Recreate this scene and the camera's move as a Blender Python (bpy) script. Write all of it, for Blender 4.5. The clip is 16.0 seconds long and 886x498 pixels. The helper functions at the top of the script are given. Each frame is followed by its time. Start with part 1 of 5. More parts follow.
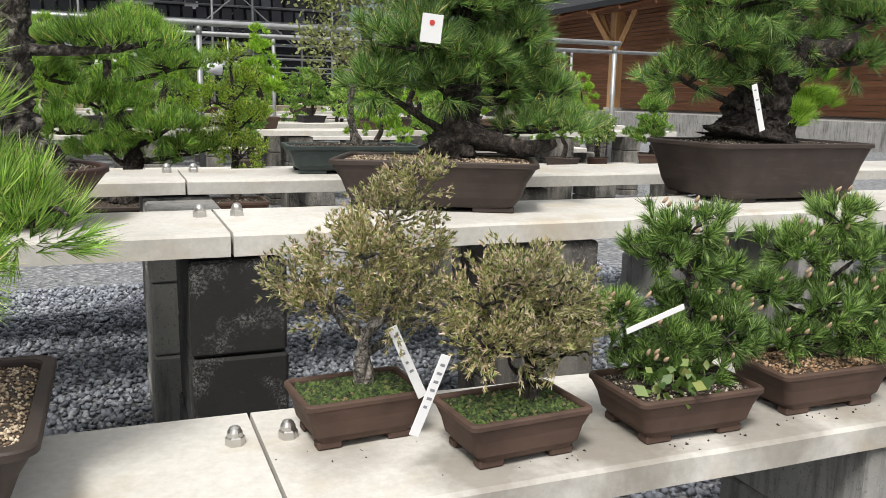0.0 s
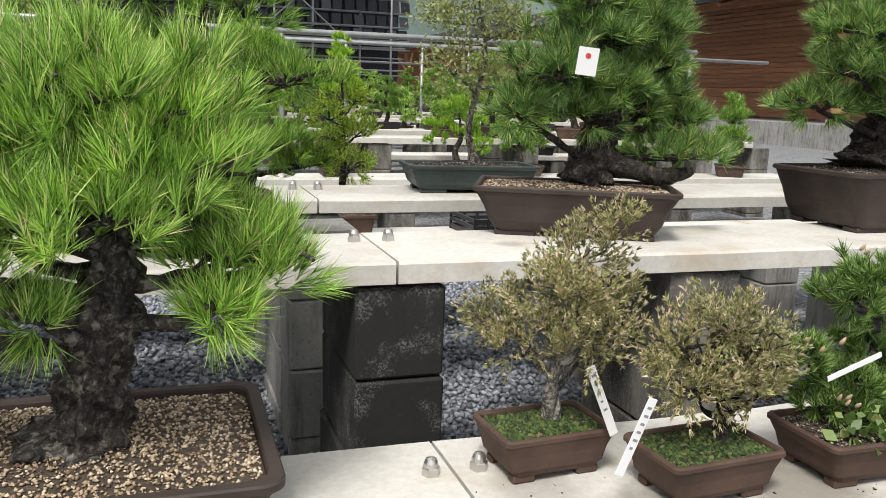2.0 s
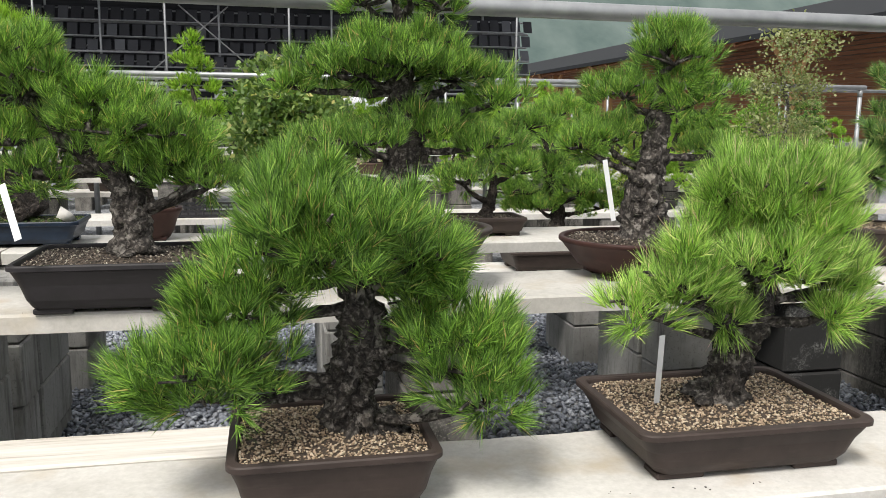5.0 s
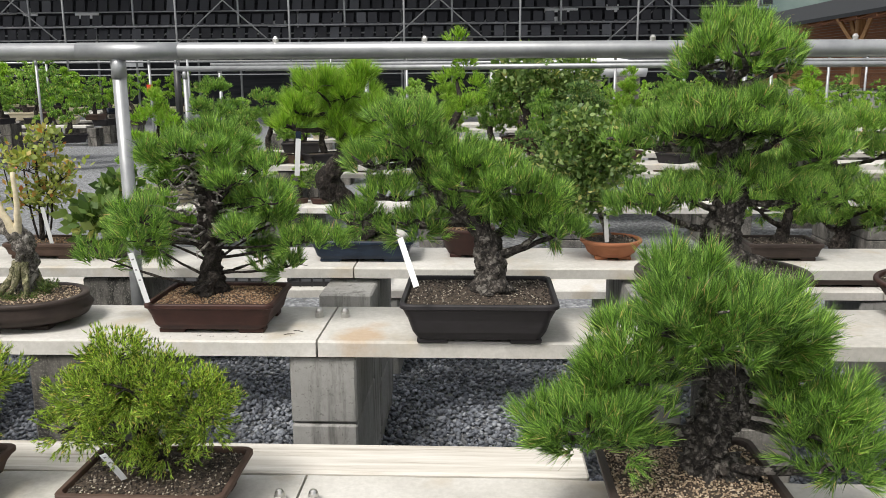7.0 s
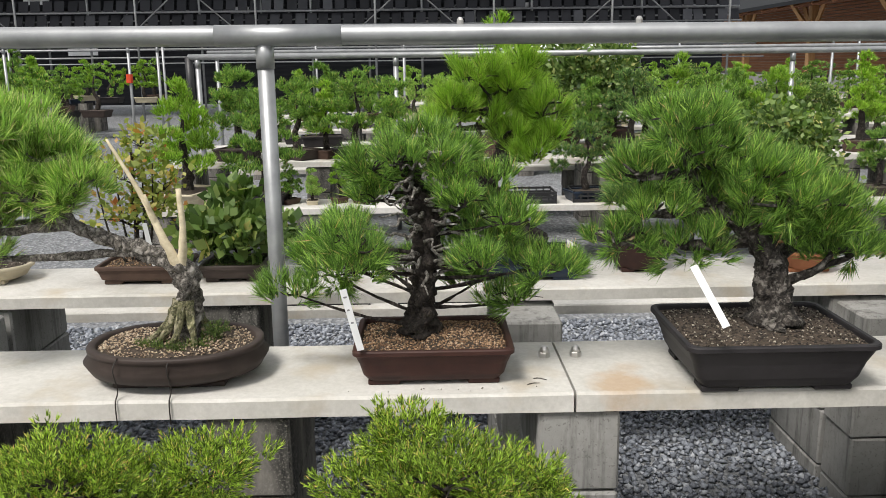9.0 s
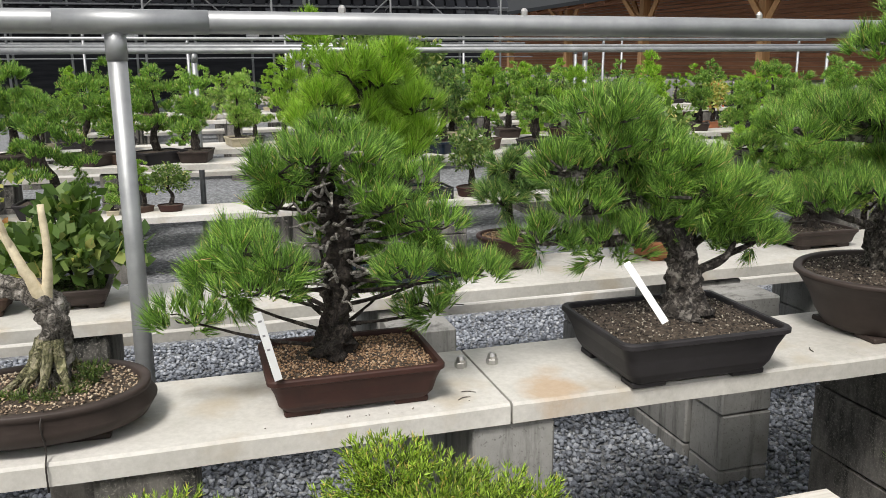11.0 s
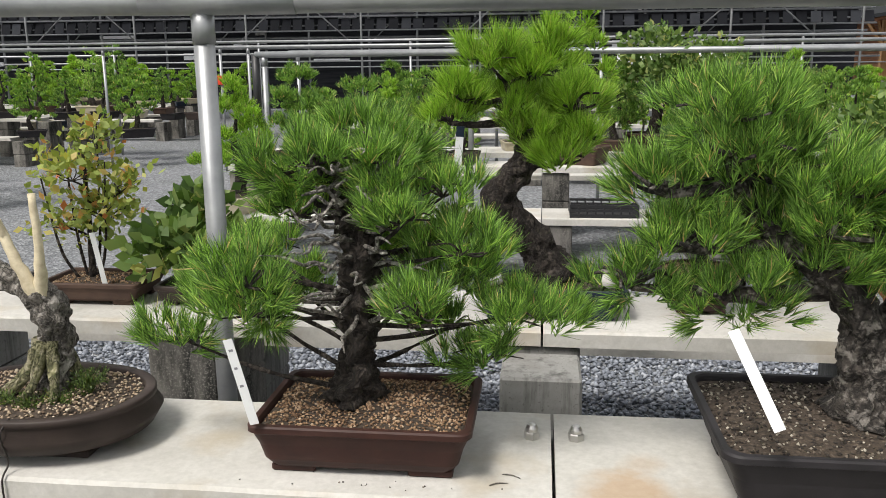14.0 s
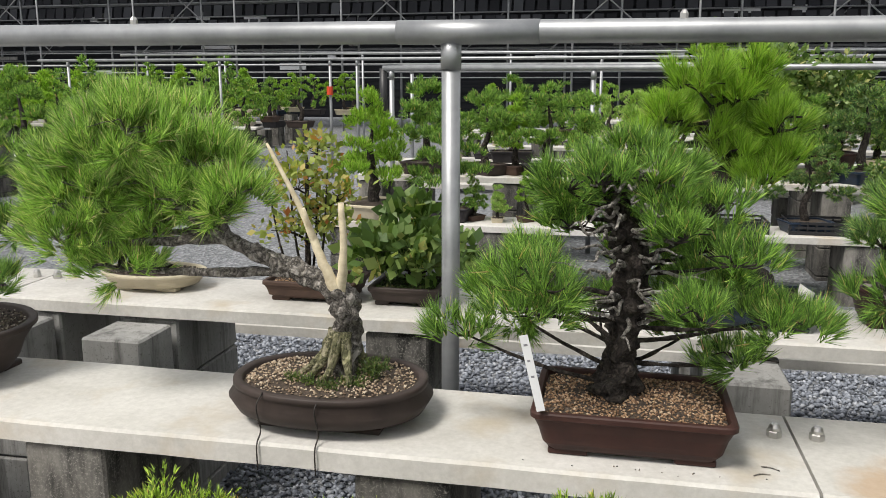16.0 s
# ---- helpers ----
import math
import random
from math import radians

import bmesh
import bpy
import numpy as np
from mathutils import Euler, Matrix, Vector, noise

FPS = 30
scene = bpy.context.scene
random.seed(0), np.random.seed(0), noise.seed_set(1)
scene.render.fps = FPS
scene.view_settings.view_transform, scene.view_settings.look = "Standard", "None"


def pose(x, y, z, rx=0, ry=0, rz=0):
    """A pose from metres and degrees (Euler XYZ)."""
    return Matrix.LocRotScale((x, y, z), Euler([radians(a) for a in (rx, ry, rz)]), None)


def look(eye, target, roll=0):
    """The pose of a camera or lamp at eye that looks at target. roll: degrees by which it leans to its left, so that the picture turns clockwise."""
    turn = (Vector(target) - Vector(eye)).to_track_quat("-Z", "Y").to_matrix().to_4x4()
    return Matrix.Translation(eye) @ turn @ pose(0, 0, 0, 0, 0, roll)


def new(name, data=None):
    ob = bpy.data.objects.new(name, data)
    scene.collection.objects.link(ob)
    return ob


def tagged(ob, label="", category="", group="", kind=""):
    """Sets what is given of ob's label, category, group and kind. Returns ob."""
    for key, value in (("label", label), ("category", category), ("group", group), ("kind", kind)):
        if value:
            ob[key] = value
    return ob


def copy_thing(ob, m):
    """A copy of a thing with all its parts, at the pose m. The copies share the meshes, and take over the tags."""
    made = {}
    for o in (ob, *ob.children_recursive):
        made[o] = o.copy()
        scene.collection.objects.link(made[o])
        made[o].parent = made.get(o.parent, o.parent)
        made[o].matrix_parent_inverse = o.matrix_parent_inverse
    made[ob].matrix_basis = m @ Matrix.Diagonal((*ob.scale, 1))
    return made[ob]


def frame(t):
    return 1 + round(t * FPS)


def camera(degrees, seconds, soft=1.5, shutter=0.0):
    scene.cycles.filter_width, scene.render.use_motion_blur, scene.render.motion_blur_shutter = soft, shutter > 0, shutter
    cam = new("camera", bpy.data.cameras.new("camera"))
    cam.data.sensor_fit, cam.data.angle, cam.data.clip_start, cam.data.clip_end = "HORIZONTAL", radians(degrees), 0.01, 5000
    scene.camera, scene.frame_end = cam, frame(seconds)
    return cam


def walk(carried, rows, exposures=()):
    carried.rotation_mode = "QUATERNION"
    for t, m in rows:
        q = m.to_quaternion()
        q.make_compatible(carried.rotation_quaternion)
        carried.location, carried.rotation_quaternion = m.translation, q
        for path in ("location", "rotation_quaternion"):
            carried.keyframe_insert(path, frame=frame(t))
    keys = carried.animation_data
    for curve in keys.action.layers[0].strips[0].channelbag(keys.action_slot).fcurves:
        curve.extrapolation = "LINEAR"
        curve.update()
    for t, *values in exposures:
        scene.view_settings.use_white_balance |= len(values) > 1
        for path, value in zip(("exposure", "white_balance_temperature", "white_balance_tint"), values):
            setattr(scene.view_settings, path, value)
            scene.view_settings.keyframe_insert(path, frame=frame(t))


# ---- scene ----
cam = camera(56.3, 16.0, 0.8)
PATH = [
    (0, (1.733, 0.609, 1.007), (2.461, 2.436, 0.645), 1.2),
    (0.5, (1.712, 0.612, 1.003), (2.436, 2.442, 0.646), 1.2),
    (1, (1.678, 0.629, 1.044), (2.387, 2.463, 0.678), 1.3),
    (1.5, (1.639, 0.635, 1.058), (2.314, 2.482, 0.692), 1.4),
    (2, (1.506, 0.665, 1.068), (2.131, 2.53, 0.703), 1.8),
    (2.5, (1.229, 0.667, 1.081), (1.752, 2.562, 0.714), 1.5),
    (3, (1.031, 0.641, 1.104), (1.479, 2.553, 0.728), 1.0),
    (3.2, (0.977, 0.632, 1.106), (1.413, 2.546, 0.722), 0.9),
    (5.5, (0.312, 0.088, 1.266), (0.706, 2.026, 0.969), 0.5),
    (6, (0.229, -0.013, 1.426), (0.371, 1.947, 1.055), -0.1),
    (6.5, (0.218, -0.004, 1.44), (0.207, 1.957, 1.05), -0.6),
    (7, (0.091, 0.047, 1.458), (-0.002, 2.002, 1.05), -0.4),
    (7.5, (-0.093, 0.246, 1.423), (-0.241, 2.197, 1.011), -0.3),
    (8, (-0.299, 0.413, 1.441), (-0.49, 2.357, 1.01), -0.3),
    (8.5, (-0.498, 0.468, 1.462), (-0.656, 2.413, 1.025), -0.5),
    (9, (-0.697, 0.491, 1.468), (-0.663, 2.442, 1.03), -0.7),
    (9.2, (-0.745, 0.514, 1.462), (-0.634, 2.463, 1.027), -0.8),
    (11.3, (-0.986, 0.792, 1.449), (-0.399, 2.65, 0.997), -0.7),
    (11.5, (-0.917, 0.871, 1.441), (-0.318, 2.724, 0.985), -0.9),
    (12, (-0.689, 1.001, 1.401), (-0.081, 2.852, 0.952), -0.5),
    (12.5, (-0.548, 1.024, 1.389), (-0.045, 2.909, 0.953), -0.0),
    (13, (-0.479, 1.094, 1.399), (-0.218, 3.031, 0.973), -0.2),
    (13.5, (-0.413, 1.084, 1.403), (-0.428, 3.04, 0.987), -0.4),
    (14, (-0.399, 1.062, 1.393), (-0.631, 3.004, 0.975), -0.5),
    (14.5, (-0.374, 1.036, 1.403), (-0.702, 2.965, 0.993), -0.4),
    (15, (-0.387, 0.997, 1.423), (-0.773, 2.914, 1.005), -0.6),
    (15.5, (-0.449, 0.913, 1.441), (-0.901, 2.815, 1.019), -0.7),
    (16, (-0.735, 0.833, 1.429), (-1.14, 2.751, 1.034), -0.0),
]
walk(cam, [(t, look(eye, target, roll)) for t, eye, target, roll in PATH],
     [(0, 0.18), (1.5, 0.2), (2.5, 0.18), (3, 0.26), (5.5, 0.18), (7.5, 0.05), (9, 0.0), (12.5, 0.05), (16, -0.04)])

# ---- light: a bright, thinly clouded day ----
world = bpy.data.worlds.new("sky")
scene.world = world
world.use_nodes = True
wn = world.node_tree
sky = wn.nodes.new("ShaderNodeTexSky")
sky.sky_type = "NISHITA"
sky.sun_disc = False
sky.sun_elevation, sky.sun_rotation = radians(57), radians(215)
sky.air_density, sky.dust_density = 1.0, 4.0
haze = wn.nodes.new("ShaderNodeMixRGB")
haze.inputs["Fac"].default_value = 0.6
haze.inputs["Color2"].default_value = (8.6, 8.4, 8.0, 1)
wn.links.new(sky.outputs[0], haze.inputs["Color1"])
wn.links.new(haze.outputs[0], wn.nodes["Background"].inputs[0])
wn.nodes["Background"].inputs[1].default_value = 0.128
sun = new("sun", bpy.data.lights.new("sun", "SUN"))
sun.data.energy, sun.data.angle, sun.data.color = 3.5, radians(16), (1.0, 0.96, 0.9)
sun.matrix_world = look((-3.5, -3.0, 9.0), (0, 2.0, 0))


# ---- materials ----
def mat(name, rough=0.8, metal=0.0, base=(0.5, 0.5, 0.5)):
    m = bpy.data.materials.new(name)
    m.use_nodes = True
    b = m.node_tree.nodes["Principled BSDF"]
    b.inputs["Roughness"].default_value = rough
    b.inputs["Metallic"].default_value = metal
    b.inputs["Base Color"].default_value = (*base, 1)
    return m


def node(m, kind, **vals):
    n = m.node_tree.nodes.new(kind)
    for k, v in vals.items():
        n.inputs[k.replace("_", " ")].default_value = v
    return n


def wire(m, a, b):
    m.node_tree.links.new(a, b)


def ramp(m, src, stops):
    r = m.node_tree.nodes.new("ShaderNodeValToRGB")
    el = r.color_ramp.elements
    while len(el) < len(stops):
        el.new(0.5)
    for e, (p, c) in zip(el, stops):
        e.position, e.color = p, (*c, 1)
    wire(m, src, r.inputs[0])
    return r.outputs[0]


def mix(m, fac, a, b, mode="MIX"):
    n = m.node_tree.nodes.new("ShaderNodeMixRGB")
    n.blend_type = mode
    for src, key in ((fac, "Fac"), (a, "Color1"), (b, "Color2")):
        if hasattr(src, "is_output"):
            wire(m, src, n.inputs[key])
        else:
            n.inputs[key].default_value = src if key == "Fac" else (*src, 1)
    return n.outputs[0]


def coords(m, world_space=True):
    if world_space:
        return m.node_tree.nodes.new("ShaderNodeNewGeometry").outputs["Position"]
    return m.node_tree.nodes.new("ShaderNodeTexCoord").outputs["Object"]


def noise_tex(m, vec, scale, detail=6.0, rough=0.6):
    n = node(m, "ShaderNodeTexNoise", Scale=scale, Detail=detail, Roughness=rough)
    wire(m, vec, n.inputs["Vector"])
    return n.outputs[0]


def bump(m, height, strength, dist=0.005, after=None):
    n = node(m, "ShaderNodeBump", Strength=strength, Distance=dist)
    wire(m, height, n.inputs["Height"])
    if after is not None:
        wire(m, after, n.inputs["Normal"])
    wire(m, n.outputs[0], m.node_tree.nodes["Principled BSDF"].inputs["Normal"])
    return n.outputs[0]


def paint(m, col):
    wire(m, col, m.node_tree.nodes["Principled BSDF"].inputs["Base Color"])


def concrete(name, lo, mid, hi, stain=(0.30, 0.27, 0.21), moss=0.0):
    m = mat(name, 0.85)
    p = coords(m)
    big = noise_tex(m, p, 2.3, 8, 0.65)
    fine = noise_tex(m, p, 60, 6, 0.7)
    c = ramp(m, big, [(0.3, lo), (0.5, mid), (0.72, hi)])
    rnd = m.node_tree.nodes.new("ShaderNodeObjectInfo").outputs["Random"]
    c = mix(m, 0.22, c, ramp(m, rnd, [(0, lo), (1, hi)]))
    c = mix(m, 0.35, c, ramp(m, fine, [(0.3, (0.45, 0.45, 0.44)), (0.7, (1, 1, 1))]), "MULTIPLY")
    spots = noise_tex(m, p, 5.5, 4, 0.55)
    fac = ramp(m, spots, [(0.54, (0, 0, 0)), (0.72, (0.6, 0.6, 0.6))])
    c = mix(m, fac, c, stain)
    if moss:
        st = node(m, "ShaderNodeMapping", Scale=(5, 5, 1.5))
        wire(m, p, st.inputs[0])
        drip = noise_tex(m, st.outputs[0], 1.6, 6, 0.7)
        speck = noise_tex(m, p, 150, 3, 0.7)
        f1 = ramp(m, drip, [(0.5 - 0.25 * moss, (0, 0, 0)), (0.62, (1, 1, 1))])
        f2 = ramp(m, speck, [(0.52, (1, 1, 1)), (0.66, (0.15, 0.15, 0.15))])
        c = mix(m, mix(m, 1.0, f1, f2, "MULTIPLY"), c, (0.018, 0.018, 0.016))
    paint(m, c)
    bump(m, fine, 0.25, 0.003, bump(m, big, 0.2, 0.01))
    return m


SLAB = concrete("pale_concrete", (0.40, 0.385, 0.35), (0.56, 0.545, 0.51), (0.68, 0.665, 0.635), (0.40, 0.33, 0.23))


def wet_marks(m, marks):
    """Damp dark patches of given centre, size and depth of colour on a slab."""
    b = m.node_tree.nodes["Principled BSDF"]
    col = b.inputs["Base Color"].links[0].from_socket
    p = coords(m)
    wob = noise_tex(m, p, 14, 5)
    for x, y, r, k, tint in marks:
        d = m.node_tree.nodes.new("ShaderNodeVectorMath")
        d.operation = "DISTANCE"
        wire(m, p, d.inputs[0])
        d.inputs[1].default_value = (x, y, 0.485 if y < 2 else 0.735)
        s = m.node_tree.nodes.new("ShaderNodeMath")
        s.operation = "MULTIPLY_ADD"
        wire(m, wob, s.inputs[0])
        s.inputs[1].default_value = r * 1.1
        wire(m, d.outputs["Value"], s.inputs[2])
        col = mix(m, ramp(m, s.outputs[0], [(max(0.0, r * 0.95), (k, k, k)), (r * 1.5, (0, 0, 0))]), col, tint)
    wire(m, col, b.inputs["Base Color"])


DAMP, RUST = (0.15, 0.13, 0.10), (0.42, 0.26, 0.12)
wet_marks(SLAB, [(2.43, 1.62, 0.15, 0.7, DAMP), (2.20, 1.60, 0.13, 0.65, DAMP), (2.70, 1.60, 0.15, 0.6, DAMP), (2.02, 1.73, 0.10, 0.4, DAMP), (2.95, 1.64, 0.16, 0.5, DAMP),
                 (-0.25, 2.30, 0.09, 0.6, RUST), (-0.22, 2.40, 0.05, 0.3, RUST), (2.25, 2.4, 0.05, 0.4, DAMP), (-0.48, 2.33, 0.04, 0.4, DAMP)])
BLOCK = concrete("grey_block", (0.20, 0.20, 0.192), (0.30, 0.297, 0.285), (0.41, 0.405, 0.39), (0.15, 0.14, 0.125))
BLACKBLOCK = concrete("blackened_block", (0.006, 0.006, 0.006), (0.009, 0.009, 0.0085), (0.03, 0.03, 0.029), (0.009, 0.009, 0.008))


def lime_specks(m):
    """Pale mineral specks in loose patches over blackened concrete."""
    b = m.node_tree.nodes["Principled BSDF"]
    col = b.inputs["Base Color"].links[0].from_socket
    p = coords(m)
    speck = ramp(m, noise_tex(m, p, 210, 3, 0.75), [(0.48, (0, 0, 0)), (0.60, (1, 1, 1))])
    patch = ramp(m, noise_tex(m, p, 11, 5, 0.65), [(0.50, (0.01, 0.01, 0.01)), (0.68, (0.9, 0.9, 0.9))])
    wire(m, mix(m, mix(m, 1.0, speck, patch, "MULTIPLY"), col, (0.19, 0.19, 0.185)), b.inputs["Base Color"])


def dark_drips(m, amount=0.7):
    """Narrow dark runs of old water down a concrete face."""
    b = m.node_tree.nodes["Principled BSDF"]
    col = b.inputs["Base Color"].links[0].from_socket
    p = coords(m)
    st = node(m, "ShaderNodeMapping", Scale=(9, 9, 0.9))
    wire(m, p, st.inputs[0])
    run = ramp(m, noise_tex(m, st.outputs[0], 2.2, 7, 0.7), [(0.50, (0, 0, 0)), (0.66, (amount, amount, amount))])
    pore = ramp(m, noise_tex(m, p, 120, 3, 0.7), [(0.58, (0, 0, 0)), (0.66, (0.55, 0.55, 0.55))])
    col = mix(m, run, col, (0.045, 0.043, 0.040))
    wire(m, mix(m, pore, col, (0.07, 0.067, 0.06)), b.inputs["Base Color"])


lime_specks(BLACKBLOCK)
dark_drips(BLOCK)
DARKBLOCK = concrete("weathered_block", (0.15, 0.14, 0.13), (0.24, 0.225, 0.2), (0.36, 0.345, 0.32), (0.1, 0.09, 0.08), 0.6)

STONE = mat("gravel_stone", 0.75)
isl = STONE.node_tree.nodes.new("ShaderNodeNewGeometry").outputs["Random Per Island"]
c = ramp(STONE, isl, [(0.0, (0.10, 0.11, 0.13)), (0.45, (0.215, 0.235, 0.275)), (0.85, (0.32, 0.345, 0.39)), (1.0, (0.44, 0.46, 0.5))])
paint(STONE, mix(STONE, 0.4, c, ramp(STONE, noise_tex(STONE, coords(STONE), 180), [(0.3, (0.5, 0.5, 0.5)), (0.7, (1, 1, 1))]), "MULTIPLY"))

GROUND = mat("gravel_ground", 0.9)
p = coords(GROUND)
v = node(GROUND, "ShaderNodeTexVoronoi", Scale=42.0)
wire(GROUND, p, v.inputs["Vector"])
c = ramp(GROUND, v.outputs["Color"], [(0.1, (0.12, 0.13, 0.145)), (0.55, (0.27, 0.285, 0.31)), (0.95, (0.5, 0.51, 0.53))])
# shade in the gaps between the stones, painted into the flat ground's colour
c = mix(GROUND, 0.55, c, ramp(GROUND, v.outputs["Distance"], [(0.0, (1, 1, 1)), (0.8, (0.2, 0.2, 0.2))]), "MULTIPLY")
c = mix(GROUND, 0.25, c, ramp(GROUND, noise_tex(GROUND, p, 0.6), [(0.35, (0.12, 0.13, 0.11)), (0.7, (0.28, 0.28, 0.3))]))
paint(GROUND, c)
bump(GROUND, v.outputs["Distance"], 0.9, 0.02)


def glaze(name, col, dark, rough=0.55):
    m = mat(name, rough)
    p = coords(m)
    n1, n2 = noise_tex(m, p, 14, 6), noise_tex(m, p, 220, 3)
    c = ramp(m, n1, [(0.3, dark), (0.7, col)])
    z = node(m, "ShaderNodeMapping", Scale=(4, 4, 26))
    wire(m, p, z.inputs[0])
    c = mix(m, ramp(m, noise_tex(m, z.outputs[0], 2.0, 5), [(0.55, (0, 0, 0)), (0.8, (0.35, 0.35, 0.35))]), c, tuple(min(1, k * 1.7 + 0.02) for k in col))
    paint(m, c)
    m.node_tree.nodes["Principled BSDF"].inputs["Specular IOR Level"].default_value = 0.25
    bump(m, n2, 0.15, 0.001)
    return m


POT_DARK = glaze("dark_brown_clay", (0.054, 0.040, 0.035), (0.033, 0.025, 0.022))
POT_RED = glaze("red_brown_clay", (0.055, 0.024, 0.019), (0.03, 0.015, 0.013))
POT_BROWN = glaze("brown_unglazed_clay", (0.095, 0.060, 0.045), (0.06, 0.038, 0.030), 0.7)
POT_BLACK = glaze("charcoal_clay", (0.030, 0.027, 0.030), (0.018, 0.017, 0.018))
POT_BLUE = glaze("navy_glaze", (0.020, 0.034, 0.060), (0.012, 0.018, 0.030), 0.3)
POT_GREEN = glaze("slate_green_glaze", (0.050, 0.065, 0.062), (0.03, 0.04, 0.04), 0.4)
POT_TERRA = glaze("terracotta", (0.36, 0.15, 0.075), (0.26, 0.10, 0.05), 0.75)
POT_CREAM = glaze("cream_glaze", (0.55, 0.49, 0.36), (0.42, 0.37, 0.27), 0.4)
PLASTIC = mat("black_plastic", 0.45, 0, (0.02, 0.02, 0.022))


def grainy(name, stops):
    m = mat(name, 0.9)
    i = m.node_tree.nodes.new("ShaderNodeNewGeometry").outputs["Random Per Island"]
    paint(m, ramp(m, i, stops))
    return m


GRIT_TAN = grainy("tan_grit", [(0, (0.12, 0.08, 0.055)), (0.3, (0.31, 0.23, 0.155)), (0.75, (0.46, 0.36, 0.25)), (1, (0.62, 0.54, 0.42))])
GRIT_BROWN = grainy("brown_grit", [(0, (0.09, 0.05, 0.03)), (0.4, (0.24, 0.145, 0.08)), (0.8, (0.38, 0.25, 0.15)), (1, (0.5, 0.38, 0.26))])
GRIT_DARK = grainy("dark_grit", [(0, (0.015, 0.012, 0.01)), (0.55, (0.05, 0.04, 0.032)), (0.8, (0.16, 0.13, 0.10)), (1, (0.5, 0.46, 0.38))])
GRIT_MOSS = grainy("moss", [(0, (0.012, 0.02, 0.006)), (0.5, (0.035, 0.06, 0.012)), (0.9, (0.075, 0.12, 0.025)), (1, (0.16, 0.12, 0.06))])
SOIL = mat("soil", 0.95)
paint(SOIL, ramp(SOIL, noise_tex(SOIL, coords(SOIL), 130), [(0.3, (0.02, 0.015, 0.011)), (0.6, (0.075, 0.055, 0.04)), (0.8, (0.2, 0.16, 0.12))]))
bump(SOIL, noise_tex(SOIL, coords(SOIL), 160), 0.8, 0.004)


def bark(name, lo, mid, hi, scale=38.0):
    m = mat(name, 0.95)
    p = coords(m)
    st = node(m, "ShaderNodeMapping", Scale=(1, 1, 0.45))
    wire(m, p, st.inputs[0])
    d = noise_tex(m, p, 30)
    warp = mix(m, 0.06, st.outputs[0], d)
    v = node(m, "ShaderNodeTexVoronoi", Scale=scale)
    v.feature = "DISTANCE_TO_EDGE"
    wire(m, warp, v.inputs["Vector"])
    f = noise_tex(m, p, 95, 6)
    c = ramp(m, f, [(0.28, lo), (0.52, mid), (0.75, hi)])
    c = mix(m, ramp(m, v.outputs[0], [(0.0, (0.85, 0.85, 0.85)), (0.13, (0, 0, 0))]), c, tuple(k * 0.3 for k in lo))
    c = mix(m, ramp(m, noise_tex(m, p, 34), [(0.56, (0, 0, 0)), (0.63, (0.75, 0.75, 0.75))]), c, hi)
    paint(m, c)
    bump(m, f, 0.4, 0.004, bump(m, v.outputs[0], 1.0, 0.02))
    return m


BARK = bark("pine_bark", (0.018, 0.015, 0.013), (0.068, 0.058, 0.050), (0.31, 0.285, 0.255))
BARK_DARK = bark("dark_bark", (0.014, 0.010, 0.008), (0.04, 0.031, 0.025), (0.12, 0.10, 0.085), 55.0)
BARK_PALE = bark("pale_bark", (0.06, 0.052, 0.044), (0.22, 0.20, 0.175), (0.48, 0.45, 0.41), 60.0)
BARK_GREY = bark("silver_twig_bark", (0.14, 0.125, 0.11), (0.36, 0.335, 0.30), (0.60, 0.57, 0.53), 70.0)
BARK_ROOT = bark("mossy_root_bark", (0.07, 0.08, 0.03), (0.24, 0.23, 0.12), (0.46, 0.42, 0.29), 60.0)
DEADWOOD = mat("bleached_deadwood", 0.8)
paint(DEADWOOD, ramp(DEADWOOD, noise_tex(DEADWOOD, coords(DEADWOOD), 45), [(0.3, (0.42, 0.35, 0.23)), (0.7, (0.72, 0.64, 0.46))]))


def leafy(name, stops, trans=0.35, rough=0.5):
    m = mat(name, rough)
    i = m.node_tree.nodes.new("ShaderNodeNewGeometry").outputs["Random Per Island"]
    c = ramp(m, i, stops)
    ob = m.node_tree.nodes.new("ShaderNodeObjectInfo").outputs["Random"]
    c = mix(m, 0.45, c, ramp(m, ob, [(0, (0.62, 0.66, 0.6)), (1, (1.2, 1.15, 1.0))]), "MULTIPLY")
    paint(m, c)
    t = m.node_tree.nodes.new("ShaderNodeBsdfTranslucent")
    wire(m, mix(m, 1.0, c, (1.25, 1.3, 0.7), "MULTIPLY"), t.inputs[0])
    mx = m.node_tree.nodes.new("ShaderNodeMixShader")
    mx.inputs[0].default_value = trans
    wire(m, m.node_tree.nodes["Principled BSDF"].outputs[0], mx.inputs[1])
    wire(m, t.outputs[0], mx.inputs[2])
    wire(m, mx.outputs[0], m.node_tree.nodes["Material Output"].inputs[0])
    return m


